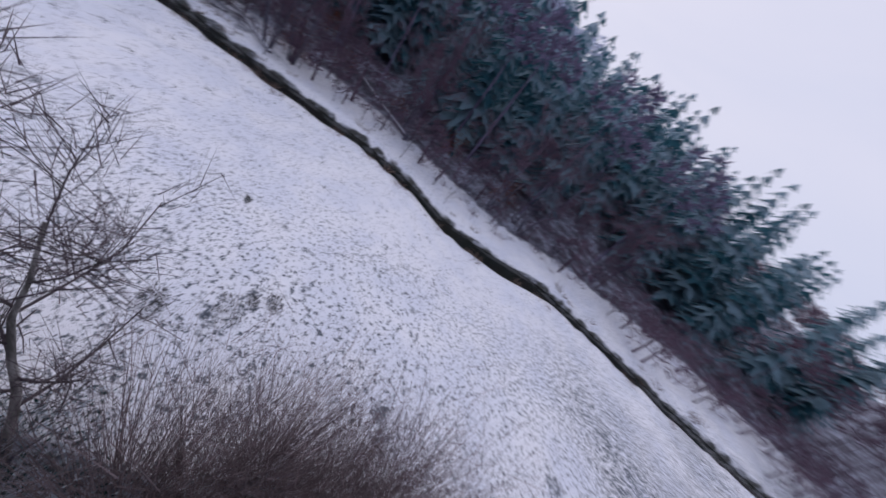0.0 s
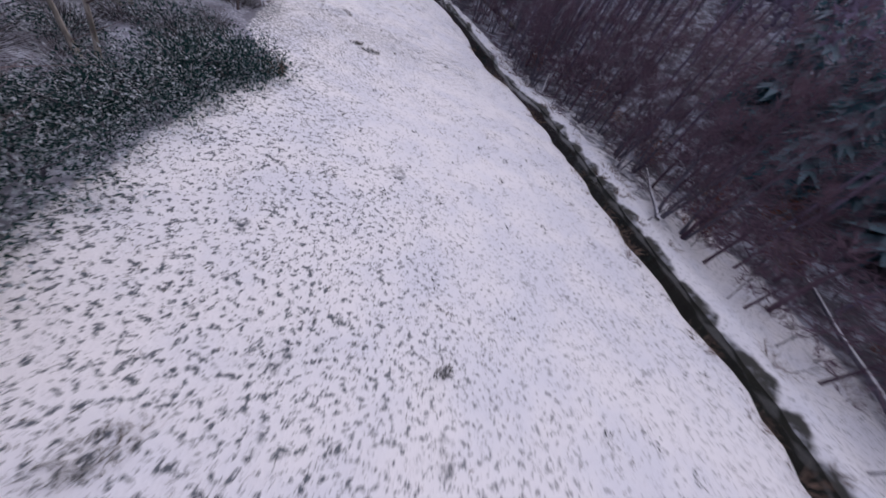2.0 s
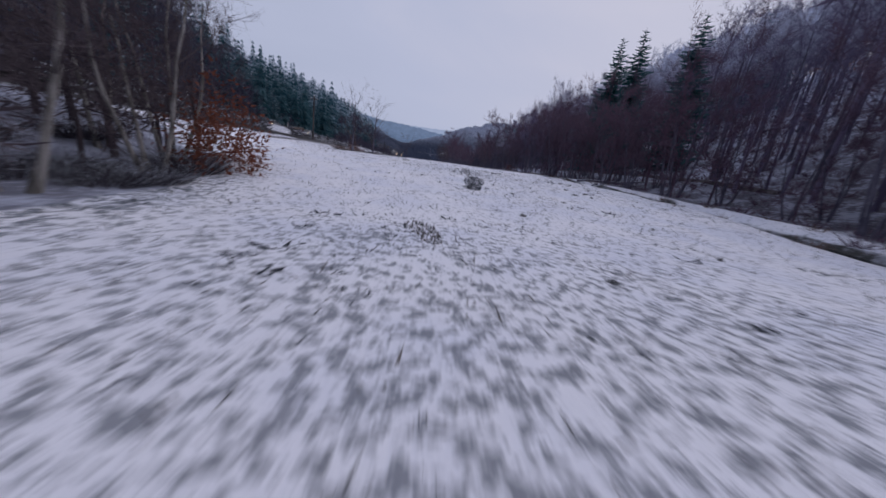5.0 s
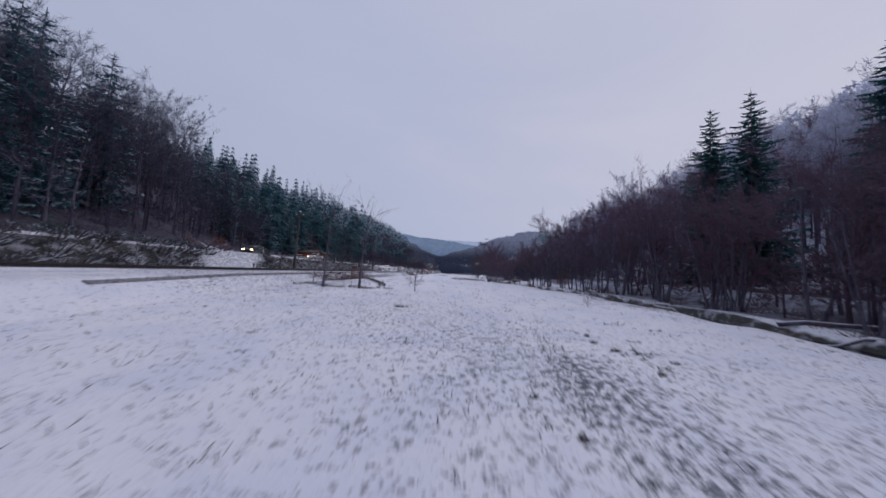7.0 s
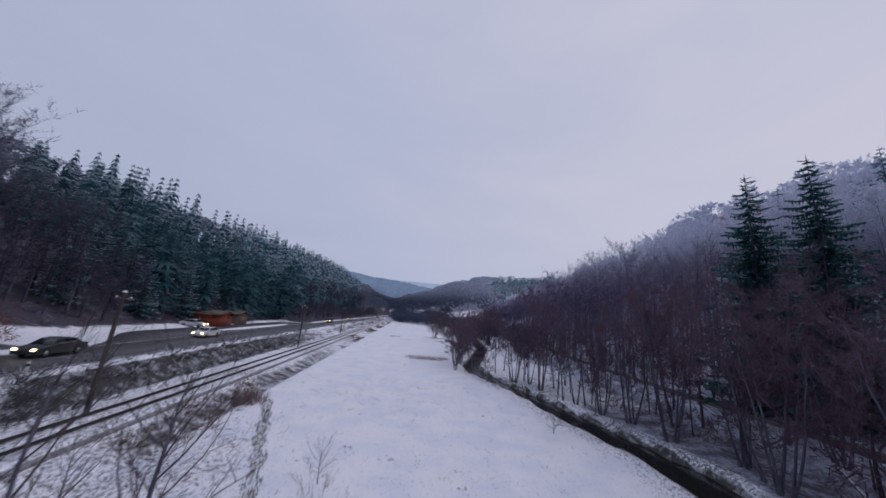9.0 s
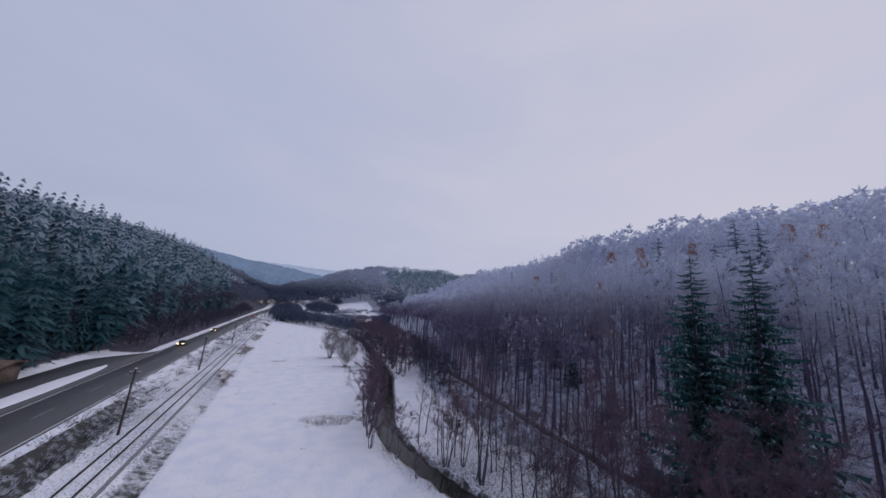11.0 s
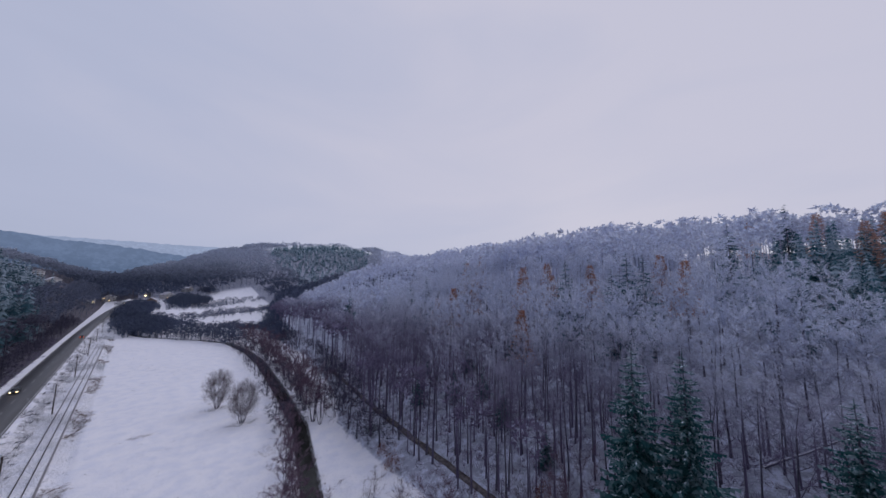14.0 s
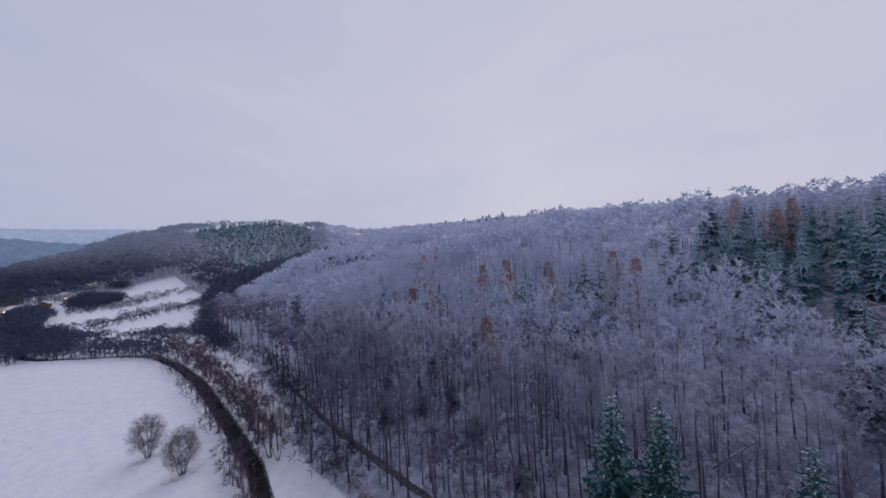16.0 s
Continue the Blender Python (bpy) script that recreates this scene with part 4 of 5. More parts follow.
def wood(name, protos, x, y, mat, label, rng, lo=0.8, hi=1.15, category="woodland"):
    pairs = []
    pick = rng.randint(0, len(protos), len(x))
    for i, p in enumerate(protos):
        s = pick == i
        if s.any():
            k = rng.uniform(lo, hi, s.sum())
            pairs.append(place_many(p, x[s], y[s], height(x[s], y[s]), k, rng.uniform(0, 6.28, s.sum()), k * rng.uniform(0.9, 1.2, s.sum())))
    v, f = join(pairs)
    return tagged(part(name, np_mesh(name, v, f, [mat])), label, category, kind="stuff")


rng = np.random.RandomState(21)
conifer_slope = lambda x, y: ((y < -20 + 22 * waves(x, y, 0.11, 34)) & (x - hill_foot(y) > 10 + 4 * waves(x, y, 0.09, 33)) & (x - hill_foot(y) < 85) & (y > -120)) & ~spruce_stand(x, y)
right_wood = lambda x, y: (x - hill_foot(y) > 4) & ~near(x, y) & ~conifer_slope(x, y) & ~spruce_stand(x, y) & ~((x < 43) & (y > 34) & (y < 68))
x, y = scatter(rng, -80, 230, -230, 330, 6.0, lambda x, y: right_wood(x, y) & (np.hypot(x, y - 40) < 330))
close = (path_gap(x, y) < 105) & (y > -92)
wood("bare_woodland", mid_beech, x[close], y[close], TWIG, "frosted bare deciduous wood covering the slope", rng)
thinned = ~close & (y > -92) & (rng.uniform(0, 1, len(x)) < np.where(path_gap(x, y) > 160, 0.6, 0.85))
wood("bare_woodland", far_beech, x[thinned], y[thinned], TWIG, "frosted bare deciduous wood covering the slope", rng, 0.9, 1.25)
far_lite = [far_tree(86 + i, 18, 6.8, 11, 6, 1.7, 2.4, 0.7) for i in range(4)]
bearing = lambda x, y: np.degrees(np.arctan2(x, y - 50))
far_spur = lambda x, y: (bearing(x, y) > 18 + 5 * waves(x, y, 0.012, 61)) & (bearing(x, y) < 31 + 3 * waves(x, y, 0.02, 63)) & (np.hypot(x, y - 50) < 1020 + 40 * waves(x, y, 0.02, 66)) & (np.hypot(x, y - 50) > 640 + 50 * waves(x, y, 0.01, 62))
bare_top = lambda x, y: (bearing(x, y) > 33) & (bearing(x, y) < 46) & (np.hypot(x, y - 50) > 985)
right_far = lambda x, y: ((x - hill_foot(y) > 4) | ((np.hypot(x, y - 50) > 640 + 60 * waves(x, y, 0.01, 64)) & (bearing(x, y) > -3))) & (np.hypot(x, y - 40) >= 330) & (np.hypot(x, y - 50) < 1085) & (bearing(x, y) < 82)
x, y = scatter(rng, -60, 1090, -20, 1140, 14.0, lambda x, y: right_far(x, y) & ~far_spur(x, y) & ~bare_top(x, y))
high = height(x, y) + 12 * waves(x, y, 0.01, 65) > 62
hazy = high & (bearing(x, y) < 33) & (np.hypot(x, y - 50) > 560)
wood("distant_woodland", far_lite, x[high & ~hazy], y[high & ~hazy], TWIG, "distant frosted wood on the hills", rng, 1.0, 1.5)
wood("distant_woodland", far_lite, x[hazy], y[hazy], TWIG_HAZE, "grey wood on the far ridge, rime and haze in its colour", rng, 1.0, 1.5)
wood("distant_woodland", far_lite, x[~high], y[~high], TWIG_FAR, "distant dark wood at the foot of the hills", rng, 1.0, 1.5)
lite_spruce = [tier_spruce(190 + i, 16, 4.6, 6, 6) for i in range(3)]
x, y = scatter(rng, 150, 620, 500, 1140, 10.0, lambda x, y: right_far(x, y) & far_spur(x, y))
wood("spruce_plantation", lite_spruce, x, y, NEEDLE_FROST, "distant frosted spruce wood on a hill spur", rng, 0.6, 1.05)
wood_spruce = [tier_spruce(390 + i, 18, 3.6, 13, 10, 8) for i in range(5)]
x, y = scatter(rng, -40, 330, -125, 20, 5.6, lambda x, y: conifer_slope(x, y) & (rng.uniform(0, 1, np.shape(x)) < 0.85))
wood("spruce_plantation", wood_spruce, x, y, NEEDLE_FROST, "dense snow-dusted spruce stand on the slope", rng, 0.85, 1.25)

near_spruce = [tier_spruce(290 + i, 19, 3.5, 15, 11, 14) for i in range(6)]
x, y = scatter(rng, 60, 150, -16, 62, 5.6, lambda x, y: spruce_stand(x, y) & (rng.uniform(0, 1, np.shape(x)) < 0.9))
wood("spruce_plantation", near_spruce, x, y, NEEDLE_FROST, "stand of snowy teal-green spruces high on the slope", rng, 0.5, 0.9)

x, y = scatter(rng, 10, 80, 104, 300, 5.0, lambda x, y: ((x - hill_foot(y) > -2.5 + 2 * waves(x, y, 0.15, 71)) & (x - hill_foot(y) < 7) & (y > 108)) | ((np.abs(x - river_left(y) - river_wide(y) / 2) < 4.2 + 2.5 * waves(x, y, 0.1, 72)) & (np.abs(x - river_left(y) - river_wide(y) / 2) > river_wide(y) / 2 + 0.3) & (y > 128)))
wood("river_scrub", fine_bush, x, y, TWIG_LEFT, "dark bare scrub along the river and the foot of the wood", rng, 0.5, 1.25, "scrub")

x, y = scatter(rng, -80, 110, -200, -88, 6.5, lambda x, y: (x - hill_foot(y) > 0) & ~conifer_slope(x, y))
wood("bare_woodland", mid_beech, x, y, TWIG_LOW, "low brown wood beyond the bend of the river", rng, 0.45, 0.7)

x, y = scatter(rng, 14, 40, -60, 84, 4.2, lambda x, y: (x > river_left(y) + river_wide(y) + 1.5 + 1.2 * (y < 20)) & (x - hill_foot(y) < 5) & (y < 62) & (rng.uniform(0, 1, np.shape(x)) < np.where(y > 20, 1.0, 0.8)))
wood("river_scrub", fine_bush, x, y, TWIG_LOW, "bare brown scrub between the river and the wood", rng, 0.35, 0.9, "scrub")

x, y = scatter(rng, -60, 20, -130, -58, 3.6, lambda x, y: (x > river_left(y) + river_wide(y) + 2.6) & (x < hill_foot(y) + 2) & (rng.uniform(0, 1, np.shape(x)) < 0.25 + 0.75 * smooth(-y, 62, 74)))
wood("river_scrub", fine_bush, x, y, TWIG_LOW, "bare brown scrub in the bend of the river", rng, 0.35, 0.8, "scrub")

# the slope across the road
x, y = scatter(rng, -47, -33, 18, 420, 3.8, lambda x, y: (x < -34.6 - 9 * ((y > 58) & (y < 152))) & (x > -40 - 8 * ((y > 58) & (y < 152))))
wood("roadside_scrub", fine_bush, x, y, TWIG_LEFT, "brown bare scrub at the edge of the wood above the road", rng, 0.4, 1.15, "scrub")
left_near = lambda x, y: (x < -37 - 7 * ((y > 60) & (y < 150))) & (x > -62) & (y > 18) & (y < 120)
conifer_left = lambda x, y: (x < -41) & (y > 92) & (x > -130) & ((y < 330) | (x < -60)) & (waves(x, y, 0.03, 9) > -0.7)
x, y = scatter(rng, -165, -33.6, -70, 780, 7.4, lambda x, y: ~left_near(x, y) & ~conifer_left(x, y) & (x < -34) & ~((x > -47) & (y > 60) & (y < 150)))
close = (path_gap(x, y) < 95) | ((x > -62) & (y < 300))
wood("bare_woodland", mid_beech, x[close], y[close], TWIG_LEFT, "bare brown deciduous wood above the road", rng, 0.65, 1.0)
wood("bare_woodland", far_beech, x[~close], y[~close], TWIG_HAZE, "bare wood above the road, farther up the valley, tinted with rime and haze", rng, 0.65, 1.0)
x, y = scatter(rng, -150, -36, 90, 520, 6.0, lambda x, y: conifer_left(x, y) & (rng.uniform(0, 1, np.shape(x)) < 0.88))
close = y < 150
wood("spruce_wood", near_spruce, x[close], y[close], NEEDLE_DARK, "dark spruce wood above the road, snow on its upper boughs", rng, 0.55, 1.08)
wood("spruce_wood", far_spruce, x[~close], y[~close], NEEDLE_SLOPE, "dark spruce wood above the road", rng, 0.7, 1.45)
x, y = scatter(rng, -62, -36, 18, 120, 5.6, left_near)
for i, (a, b) in enumerate(zip(x, y)):
    k = rng.uniform(0.62, 0.82) + 0.34 * smooth(-a, 42, 54) * (b < 72)
    p = mid_spruce[i % 3] if (rng.uniform() < 0.08 or b > 90) else oak[i % 3]
    copy_thing(p, at(a, b, 0, rng.uniform(0, 6.28))).scale = (k, k, k)
for x, y, k in ((-44.5, 46, 1.2), (-46, 54, 1.2), (-49, 47, 1.3)):
    copy_thing(mid_spruce[int(-x) % 3], at(x, y, 0, x)).scale = (k, k, k)
for t, (x, y, k) in zip(oak, ((-37.5, 45.5, 0.78), (-40, 40, 0.8), (-38.5, 33, 0.8))):
    t.matrix_basis = at(x, y)
    t.scale = (k, k, k)

x, y = scatter(rng, -64, -36, 20, 122, 4.4, left_near)
wood("bare_woodland", [far_tree(240 + i, 12, 3.2, 16, 18, 0.10, 1.1, 0.56) for i in range(4)], x, y, TWIG_LEFT, "young bare wood between the oaks above the road", rng, 0.5, 0.95)

# the thicket by the railway that the way begins over
rng = np.random.RandomState(31)
birch = [make_tree("birch_tree", *bare_tree(50 + i, h, 2.8, st, 0.3, 18, 7, 2600, 0.018, 0.8, 0.13, 0.06), BIRCH, TWIG_GREY, "slender bare birch at the edge of the meadow", "birch", "birches by the railway") for i, (h, st) in enumerate(((9.6, 2), (9.4, 2), (8.8, 3)))]
stand(birch, [(-12.9, -37.9), (-12.3, -35.6), (-13.6, -34.0), (-9.8, -4), (-8.4, 1.5), (-9.2, 6.2), (-12, 3), (-11, -9), (-13, -16), (-12, -24), (-14, -29), (-10.5, 9), (-14, 10), (-12.5, -1)], rng, 0.85, 1.1)
back_x, back_y = scatter(rng, -36, -19.5, -70, 16, 7.0, lambda x, y: x < -20.5)
for i, (a, b) in enumerate(zip(back_x, back_y)):
    if a > -23.5 or a < -31.8:
        k = rng.uniform(0.55, 0.85)
        copy_thing(oak[i % 3], at(a, b, 0, rng.uniform(0, 6.28))).scale = (k, k, k)

willow = tagged(new("willow_shrub"), "reddish-brown willow shoots below a bank", "shrub", "shrubs in the thicket")
for i in range(5):
    part("shoot_cluster", shrub(1 + 7 * i, 1.7, 4.8, 150, 0.016, 1.3, 0.6).mesh("shoot_cluster", TWIG_RED), willow)
bramble = tagged(part("bramble_bush", shrub(2, 1.6, 1.2, 500, 0.022, 0.7, 1.3).mesh("bramble_bush", BRAMBLE)), "tangled brown brambles with snow on them", "shrub", "shrubs in the thicket")
laurel = tagged(new("evergreen_shrub"), "dark evergreen shrub dusted with snow", "shrub", "evergreen shrubs on the bank")
part("foliage", leafy(3, 1.7, 0.95, 1700, 0.11).mesh("foliage", IVY), laurel)
for i in range(7):
    b = Build()
    a, q = i * 0.9, 0.5 + 0.12 * (i % 4)
    b.tube([(0.1 * math.cos(a), 0.1 * math.sin(a), -0.1), (0.5 * q * math.cos(a), 0.5 * q * math.sin(a), 0.4), (1.5 * q * math.cos(a), 1.5 * q * math.sin(a), 0.8)], [0.035, 0.025, 0.01], 4)
    part("stem", b.mesh("stem", BARK), laurel)
beech_bush = tagged(part("beech_bush", leafy(5, 1.2, 2.2, 700, 0.14).mesh("beech_bush", LEAF_RED)), "bush that keeps its withered red leaves", "shrub", "red-leaved bushes")


def bushes(proto, spots, lo, hi):
    for i, (x, y) in enumerate(spots):
        k = rng.uniform(lo, hi)
        m = at(x, y, 0, rng.uniform(0, 6.28))
        t = proto if i == 0 else copy_thing(proto, m)
        t.matrix_basis = m
        t.scale = (k, k, k * rng.uniform(0.85, 1.2))


bushes(willow, [(-12.7, -41.8), (-12.1, -43.2), (-13.2, -40.4), (-13.2, -44.2), (-12.4, -45.4), (-13.0, -47), (-12.8, -34)], 0.9, 1.25)
hx, hy = scatter(rng, -20, -4, -52, 16, 1.9, lambda x, y: (x < hedge_line(y) - 0.6) & (x > hedge_line(y) - 9) & (x > -15.5))
pick = rng.uniform(0, 1, len(hx))
bushes(bramble, list(zip(hx[pick < 0.42], hy[pick < 0.42])), 0.7, 1.3)
evergreen = (pick > 0.66) & (hy < -16)
verge = [(float(hedge_line(q)) - 0.9 - 1.3 * (i % 2), q) for i, q in enumerate(np.arange(-38, -19, 1.15))]
bushes(laurel, list(zip(hx[evergreen], hy[evergreen])) + verge + [(-7.4, -21), (-8.4, -20), (-8.8, -22.5), (-34.5, 36), (-33, 40), (-35.5, 43), (-34, 47), (-36, 50), (-35, 54), (-37, 33), (-34, 28), (34.5, 115), (35.6, 114)], 0.8, 1.4)
bushes(beech_bush, [(-8.6, 9.5), (-9.4, 11), (-7.8, 7.6), (-13.2, 62.5), (-36, 58), (-38, 66), (31.5, 101), (32.5, 106), (29, -34), (24, -30), (30, -12), (40, 74), (28, -20), (31, -26), (27, -42), (24, -50), (33, -5), (29, 6), (34, 12), (31, -48), (36, -30), (20, -58)], 0.9, 1.7)

x, y = scatter(rng, -17, -5, -15, 15, 3.0, lambda x, y: (x < hedge_line(y) - 0.8) & (x > hedge_line(y) - 8))
wood("thicket_scrub", fine_bush, x, y, TWIG_GREY, "brown bare scrub at the edge of the meadow", rng, 0.35, 0.75, "scrub")

# brambles on the bank between railway and road, in the ditch and along the river: uncountable
rng = np.random.RandomState(41)
tuft = [shrub(10 + i, 0.5, 0.5, 26, 0.035, 0.8, 1.2).arrays() for i in range(3)]
x, y = scatter(rng, -23.3, -20.2, 22, 330, 1.25, lambda x, y: (rng.uniform(0, 1, np.shape(x)) < 0.95 - 0.5 * smooth(y, 80, 120)) & (np.abs(x + 24 - (52 - y) * 0.55) > 2.2))
wood("bank_brambles", tuft, x, y, BRAMBLE, "snow-dusted brambles on the bank below the road", rng, 1.1, 2.3, "brambles")
x, y = scatter(rng, -14.8, -12.3, 52, 330, 1.1, lambda x, y: waves(x, y, 0.2, 12) > -0.15 + 0.4 * smooth(y, 80, 120))
wood("ditch_reeds", tuft, x, y, REED, "brown dead growth along the ditch", rng, 0.8, 1.8, "reeds")
x, y = scatter(rng, -6, 48, -80, 300, 1.5, lambda x, y: (np.abs(np.abs(x - river_left(y) - river_wide(y) / 2) - river_wide(y) / 2 - 0.3) < 0.8) & (rng.uniform(0, 1, np.shape(x)) < 0.4))
wood("bank_growth", tuft, x, y, REED, "dead growth overhanging the river banks", rng, 0.7, 1.6, "brambles")
x, y = scatter(rng, 12, 60, -80, 170, 2.6, lambda x, y: (x - hill_foot(y) > -4 + 5.5 * smooth(y, 78, 84)) & (x - hill_foot(y) < 14))
wood("undergrowth", tuft, x, y, TWIG_LOW, "brown undergrowth at the foot of the wood", rng, 0.9, 2.2, "undergrowth")

x, y = scatter(rng, 30, 90, 20, 172, 2.9, lambda x, y: (x - hill_foot(y) > 10) & (x - hill_foot(y) < 34))
wood("undergrowth", tuft, x, y, TWIG_LOW, "brown undergrowth between the beeches", rng, 0.9, 2.4, "undergrowth")
pole_tree = [far_tree(210 + i, 11, 2.2, 14, 16, 0.055, 1.0, 0.55) for i in range(4)]
x, y = scatter(rng, 30, 80, 14, 172, 4.2, lambda x, y: (x - hill_foot(y) > 3) & (x - hill_foot(y) < 32) & ~((x < 43) & (y > 34) & (y < 68)))
wood("understorey", pole_tree, x, y, TWIG, "thin young trees under the beeches", rng, 0.6, 1.2, "young trees")
x, y = scatter(rng, -60, -32, 16, 330, 2.8, lambda x, y: (x < -33.4 - 0.8 * (y < 60)) & ~((x > -43) & (y > 60) & (y < 152)))
wood("undergrowth", tuft, x, y, TWIG, "brown undergrowth above the road", rng, 1.5, 3.6, "undergrowth")
x, y = scatter(rng, -23.6, -20, 14, 56, 1.0, lambda x, y: np.abs(x + 24 - (52 - y) * 0.55) > 2.0)
wood("bank_brambles", tuft, x, y, BRAMBLE, "brown brambles on the bank near the crossing", rng, 1.2, 2.4, "brambles")

# stalks of grass through the snow of the meadow
stalk = [shrub(14 + i, 0.2, 0.2, 5, 0.03, 0.6, 1.4).arrays() for i in range(3)]
on_field = lambda x, y: (x < river_left(y) - 0.6) & (x > np.maximum(hedge_line(y) + 0.3, -12.4))
x, y = scatter(rng, -14, 22, -75, 75, 0.5, lambda x, y: on_field(x, y) & (rng.uniform(0, 1, np.shape(x)) < 0.75 * thin_snow(x, y)))
wood("grass_stalks", stalk, x, y, STALK, "dark grass stalks poking through thin snow", rng, 0.5, 1.5, "grass")


tussock = [shrub(24 + i, 0.2, 0.2, 18, 0.06, 0.55, 1.7).arrays() for i in range(3)]
x, y = scatter(rng, -4, 13.5, -50, 32, 0.9, lambda x, y: on_field(x, y) & (rng.uniform(0, 1, np.shape(x)) < (0.30 + 0.3 * waves(x, y, 0.3, 35)) * (1 - 0.65 * smooth(y, -14, -6))))
wood("grass_tufts", tussock, x, y, TUFT, "small dark tufts of grass standing out of the snow", rng, 0.7, 1.7, "grass")

x, y = scatter(rng, -11.5, 34, 44, 262, 2.6, lambda x, y: (x < river_left(y) - 0.8) & (rng.uniform(0, 1, np.shape(x)) < 0.10 + 0.16 * waves(x, y, 0.09, 36)))
wood("grass_tufts", tussock, x, y, TUFT, "scattered tufts of dead grass in the far meadow", rng, 0.8, 2.0, "grass")


def reed_bed(name, cx, cy, rx, ry, n, label, turn=0.0, h=0.7, mat=REED):
    r = np.random.RandomState(int(abs(cx * 10 + cy)))
    a, q = r.uniform(0, 6.28, n), np.sqrt(r.uniform(0, 1, n))
    u, v = np.cos(a) * q * rx * (1 + 0.2 * np.sin(3 * a)), np.sin(a) * q * ry
    x, y = cx + u * math.cos(turn) - v * math.sin(turn), cy + u * math.sin(turn) + v * math.cos(turn)
    b = Build()
    p = np.c_[x, y, height(x, y)]
    b.blades(p, np.c_[r.normal(0, 0.35, n), r.normal(0, 0.35, n), np.ones(n)], h * r.uniform(0.5, 1.2, n), np.full(n, 0.03), r)
    return tagged(part(name, b.mesh(name, mat)), label, "reeds", kind="stuff")


reed_bed("reed_bed", 5.6, 97.4, 4.2, 2.6, 900, "oval bed of brown reeds in the meadow")
reed_bed("reed_bed", 3.75, 14.3, 0.62, 3.8, 1200, "narrow strip of flattened dark dead reeds in the meadow", -0.17, 0.12, TUFT)
reed_bed("reed_bed", 4.6, 23.5, 0.35, 6.5, 260, "faint line of dead grass across the meadow", -0.1, 0.16, STALK)
for k in range(6):
    reed_bed("reed_bed", -6.0 - 0.9 * k + 0.1 * math.sin(2 * k), 48.6 + 2.5 * k, 0.42 + 0.1 * math.sin(3 * k), 1.6, 220, "strip of flattened dead reeds along a shallow ditch", 0.35, 0.25, STALK)
r7 = np.random.RandomState(77)
for k in range(26):
    x, y, r = r7.uniform(3, 12.5), r7.uniform(-12, 30), r7.uniform(0.08, 0.22)
    reed_bed("grass_tussock", x, y, r, r * 0.6, int(260 * r), "small dark tussock of grass in the snow", r7.uniform(0, 3), 0.12, STALK)
for x, y, r, n in ((-12.6, 44.6, 1.3, 160), (-10.8, 43.6, 1.0, 110), (-9.0, 42.2, 1.3, 170), (-6.6, 42.6, 1.4, 180), (-4.6, 43.4, 0.9, 60)):
    reed_bed("reed_bed", x, y, r, 0.4, n, "low dark dead grass round the foot of young trees", -0.2, 0.3, STALK)
reed_bed("grass_tussock", -1.4, 33.4, 0.45, 0.4, 120, "small ring of dark grass in the snow", 0, 0.14, STALK)
reed_bed("grass_tussock", 0.3, 1.4, 0.35, 1.3, 260, "flattened dark green tussock showing through the snow", 0.2, 0.10, STALK)
reed_bed("reed_bed", -6.5, -20.3, 1.2, 0.9, 500, "clump of tall yellow-brown dead grass at the thicket's corner", 0.5, 0.8)
reed_bed("reed_bed", -3.0, 150.8, 2.2, 0.9, 240, "dark tuft of dead grass in the snow", 0, 0.35)
reed_bed("reed_bed", 16.8, 124.5, 3.2, 2.6, 380, "thin reddish stalks in the snow", 0, 0.45)
for x, y, r in ((-8.1, -37.9, 0.7), (-6.6, -41.1, 0.5), (-7.6, -39.9, 0.8), (-6.9, -40.4, 0.4), (-1.5, -37.6, 0.3), (0.7, -11.2, 0.9), (-0.3, -10.2, 0.6)):
    reed_bed("grass_tussock", x, y, r, r * 0.6, int(260 * r), "dark green tussock of grass showing through the snow", 0.4, 0.25, STALK)
reed_bed("reed_bed", -12.4, 61.8, 1.3, 1.5, 500, "reddish-brown bush of dead growth", 0, 1.3, TWIG_RED)

# trees and clumps that stand alone in the meadow
young = [make_tree("young_tree", *bare_tree(55 + i, h, 2.5, 1, 0.14, 15, 4, 340, 0.014, 0.8, 0.10 if i < 2 else 0.05, 0.03), BARK, TWIG_GREY, "slim bare young tree standing in the snowy meadow", "tree", "young trees in the meadow") for i, h in enumerate((7.0, 6.6, 4.6))]
for t, (x, y, k) in zip(young, ((-9.35, 41.4, 1.0), (-6.5, 42.1, 1.0), (-1.7, 42.3, 0.55))):
    t.matrix_basis = at(x, y, 0, 0.7 * x)
    t.scale = (k, k, k)
for x, y, k in ((11.5, 39.0, 0.2), (-10.7, 49.5, 0.75), (-12.9, 47.3, 0.6), (-3.1, 49.2, 0.35), (13.5, 58, 0.5)):
    copy_thing(young[2], at(x, y, 0, x)).scale = (k, k, k)


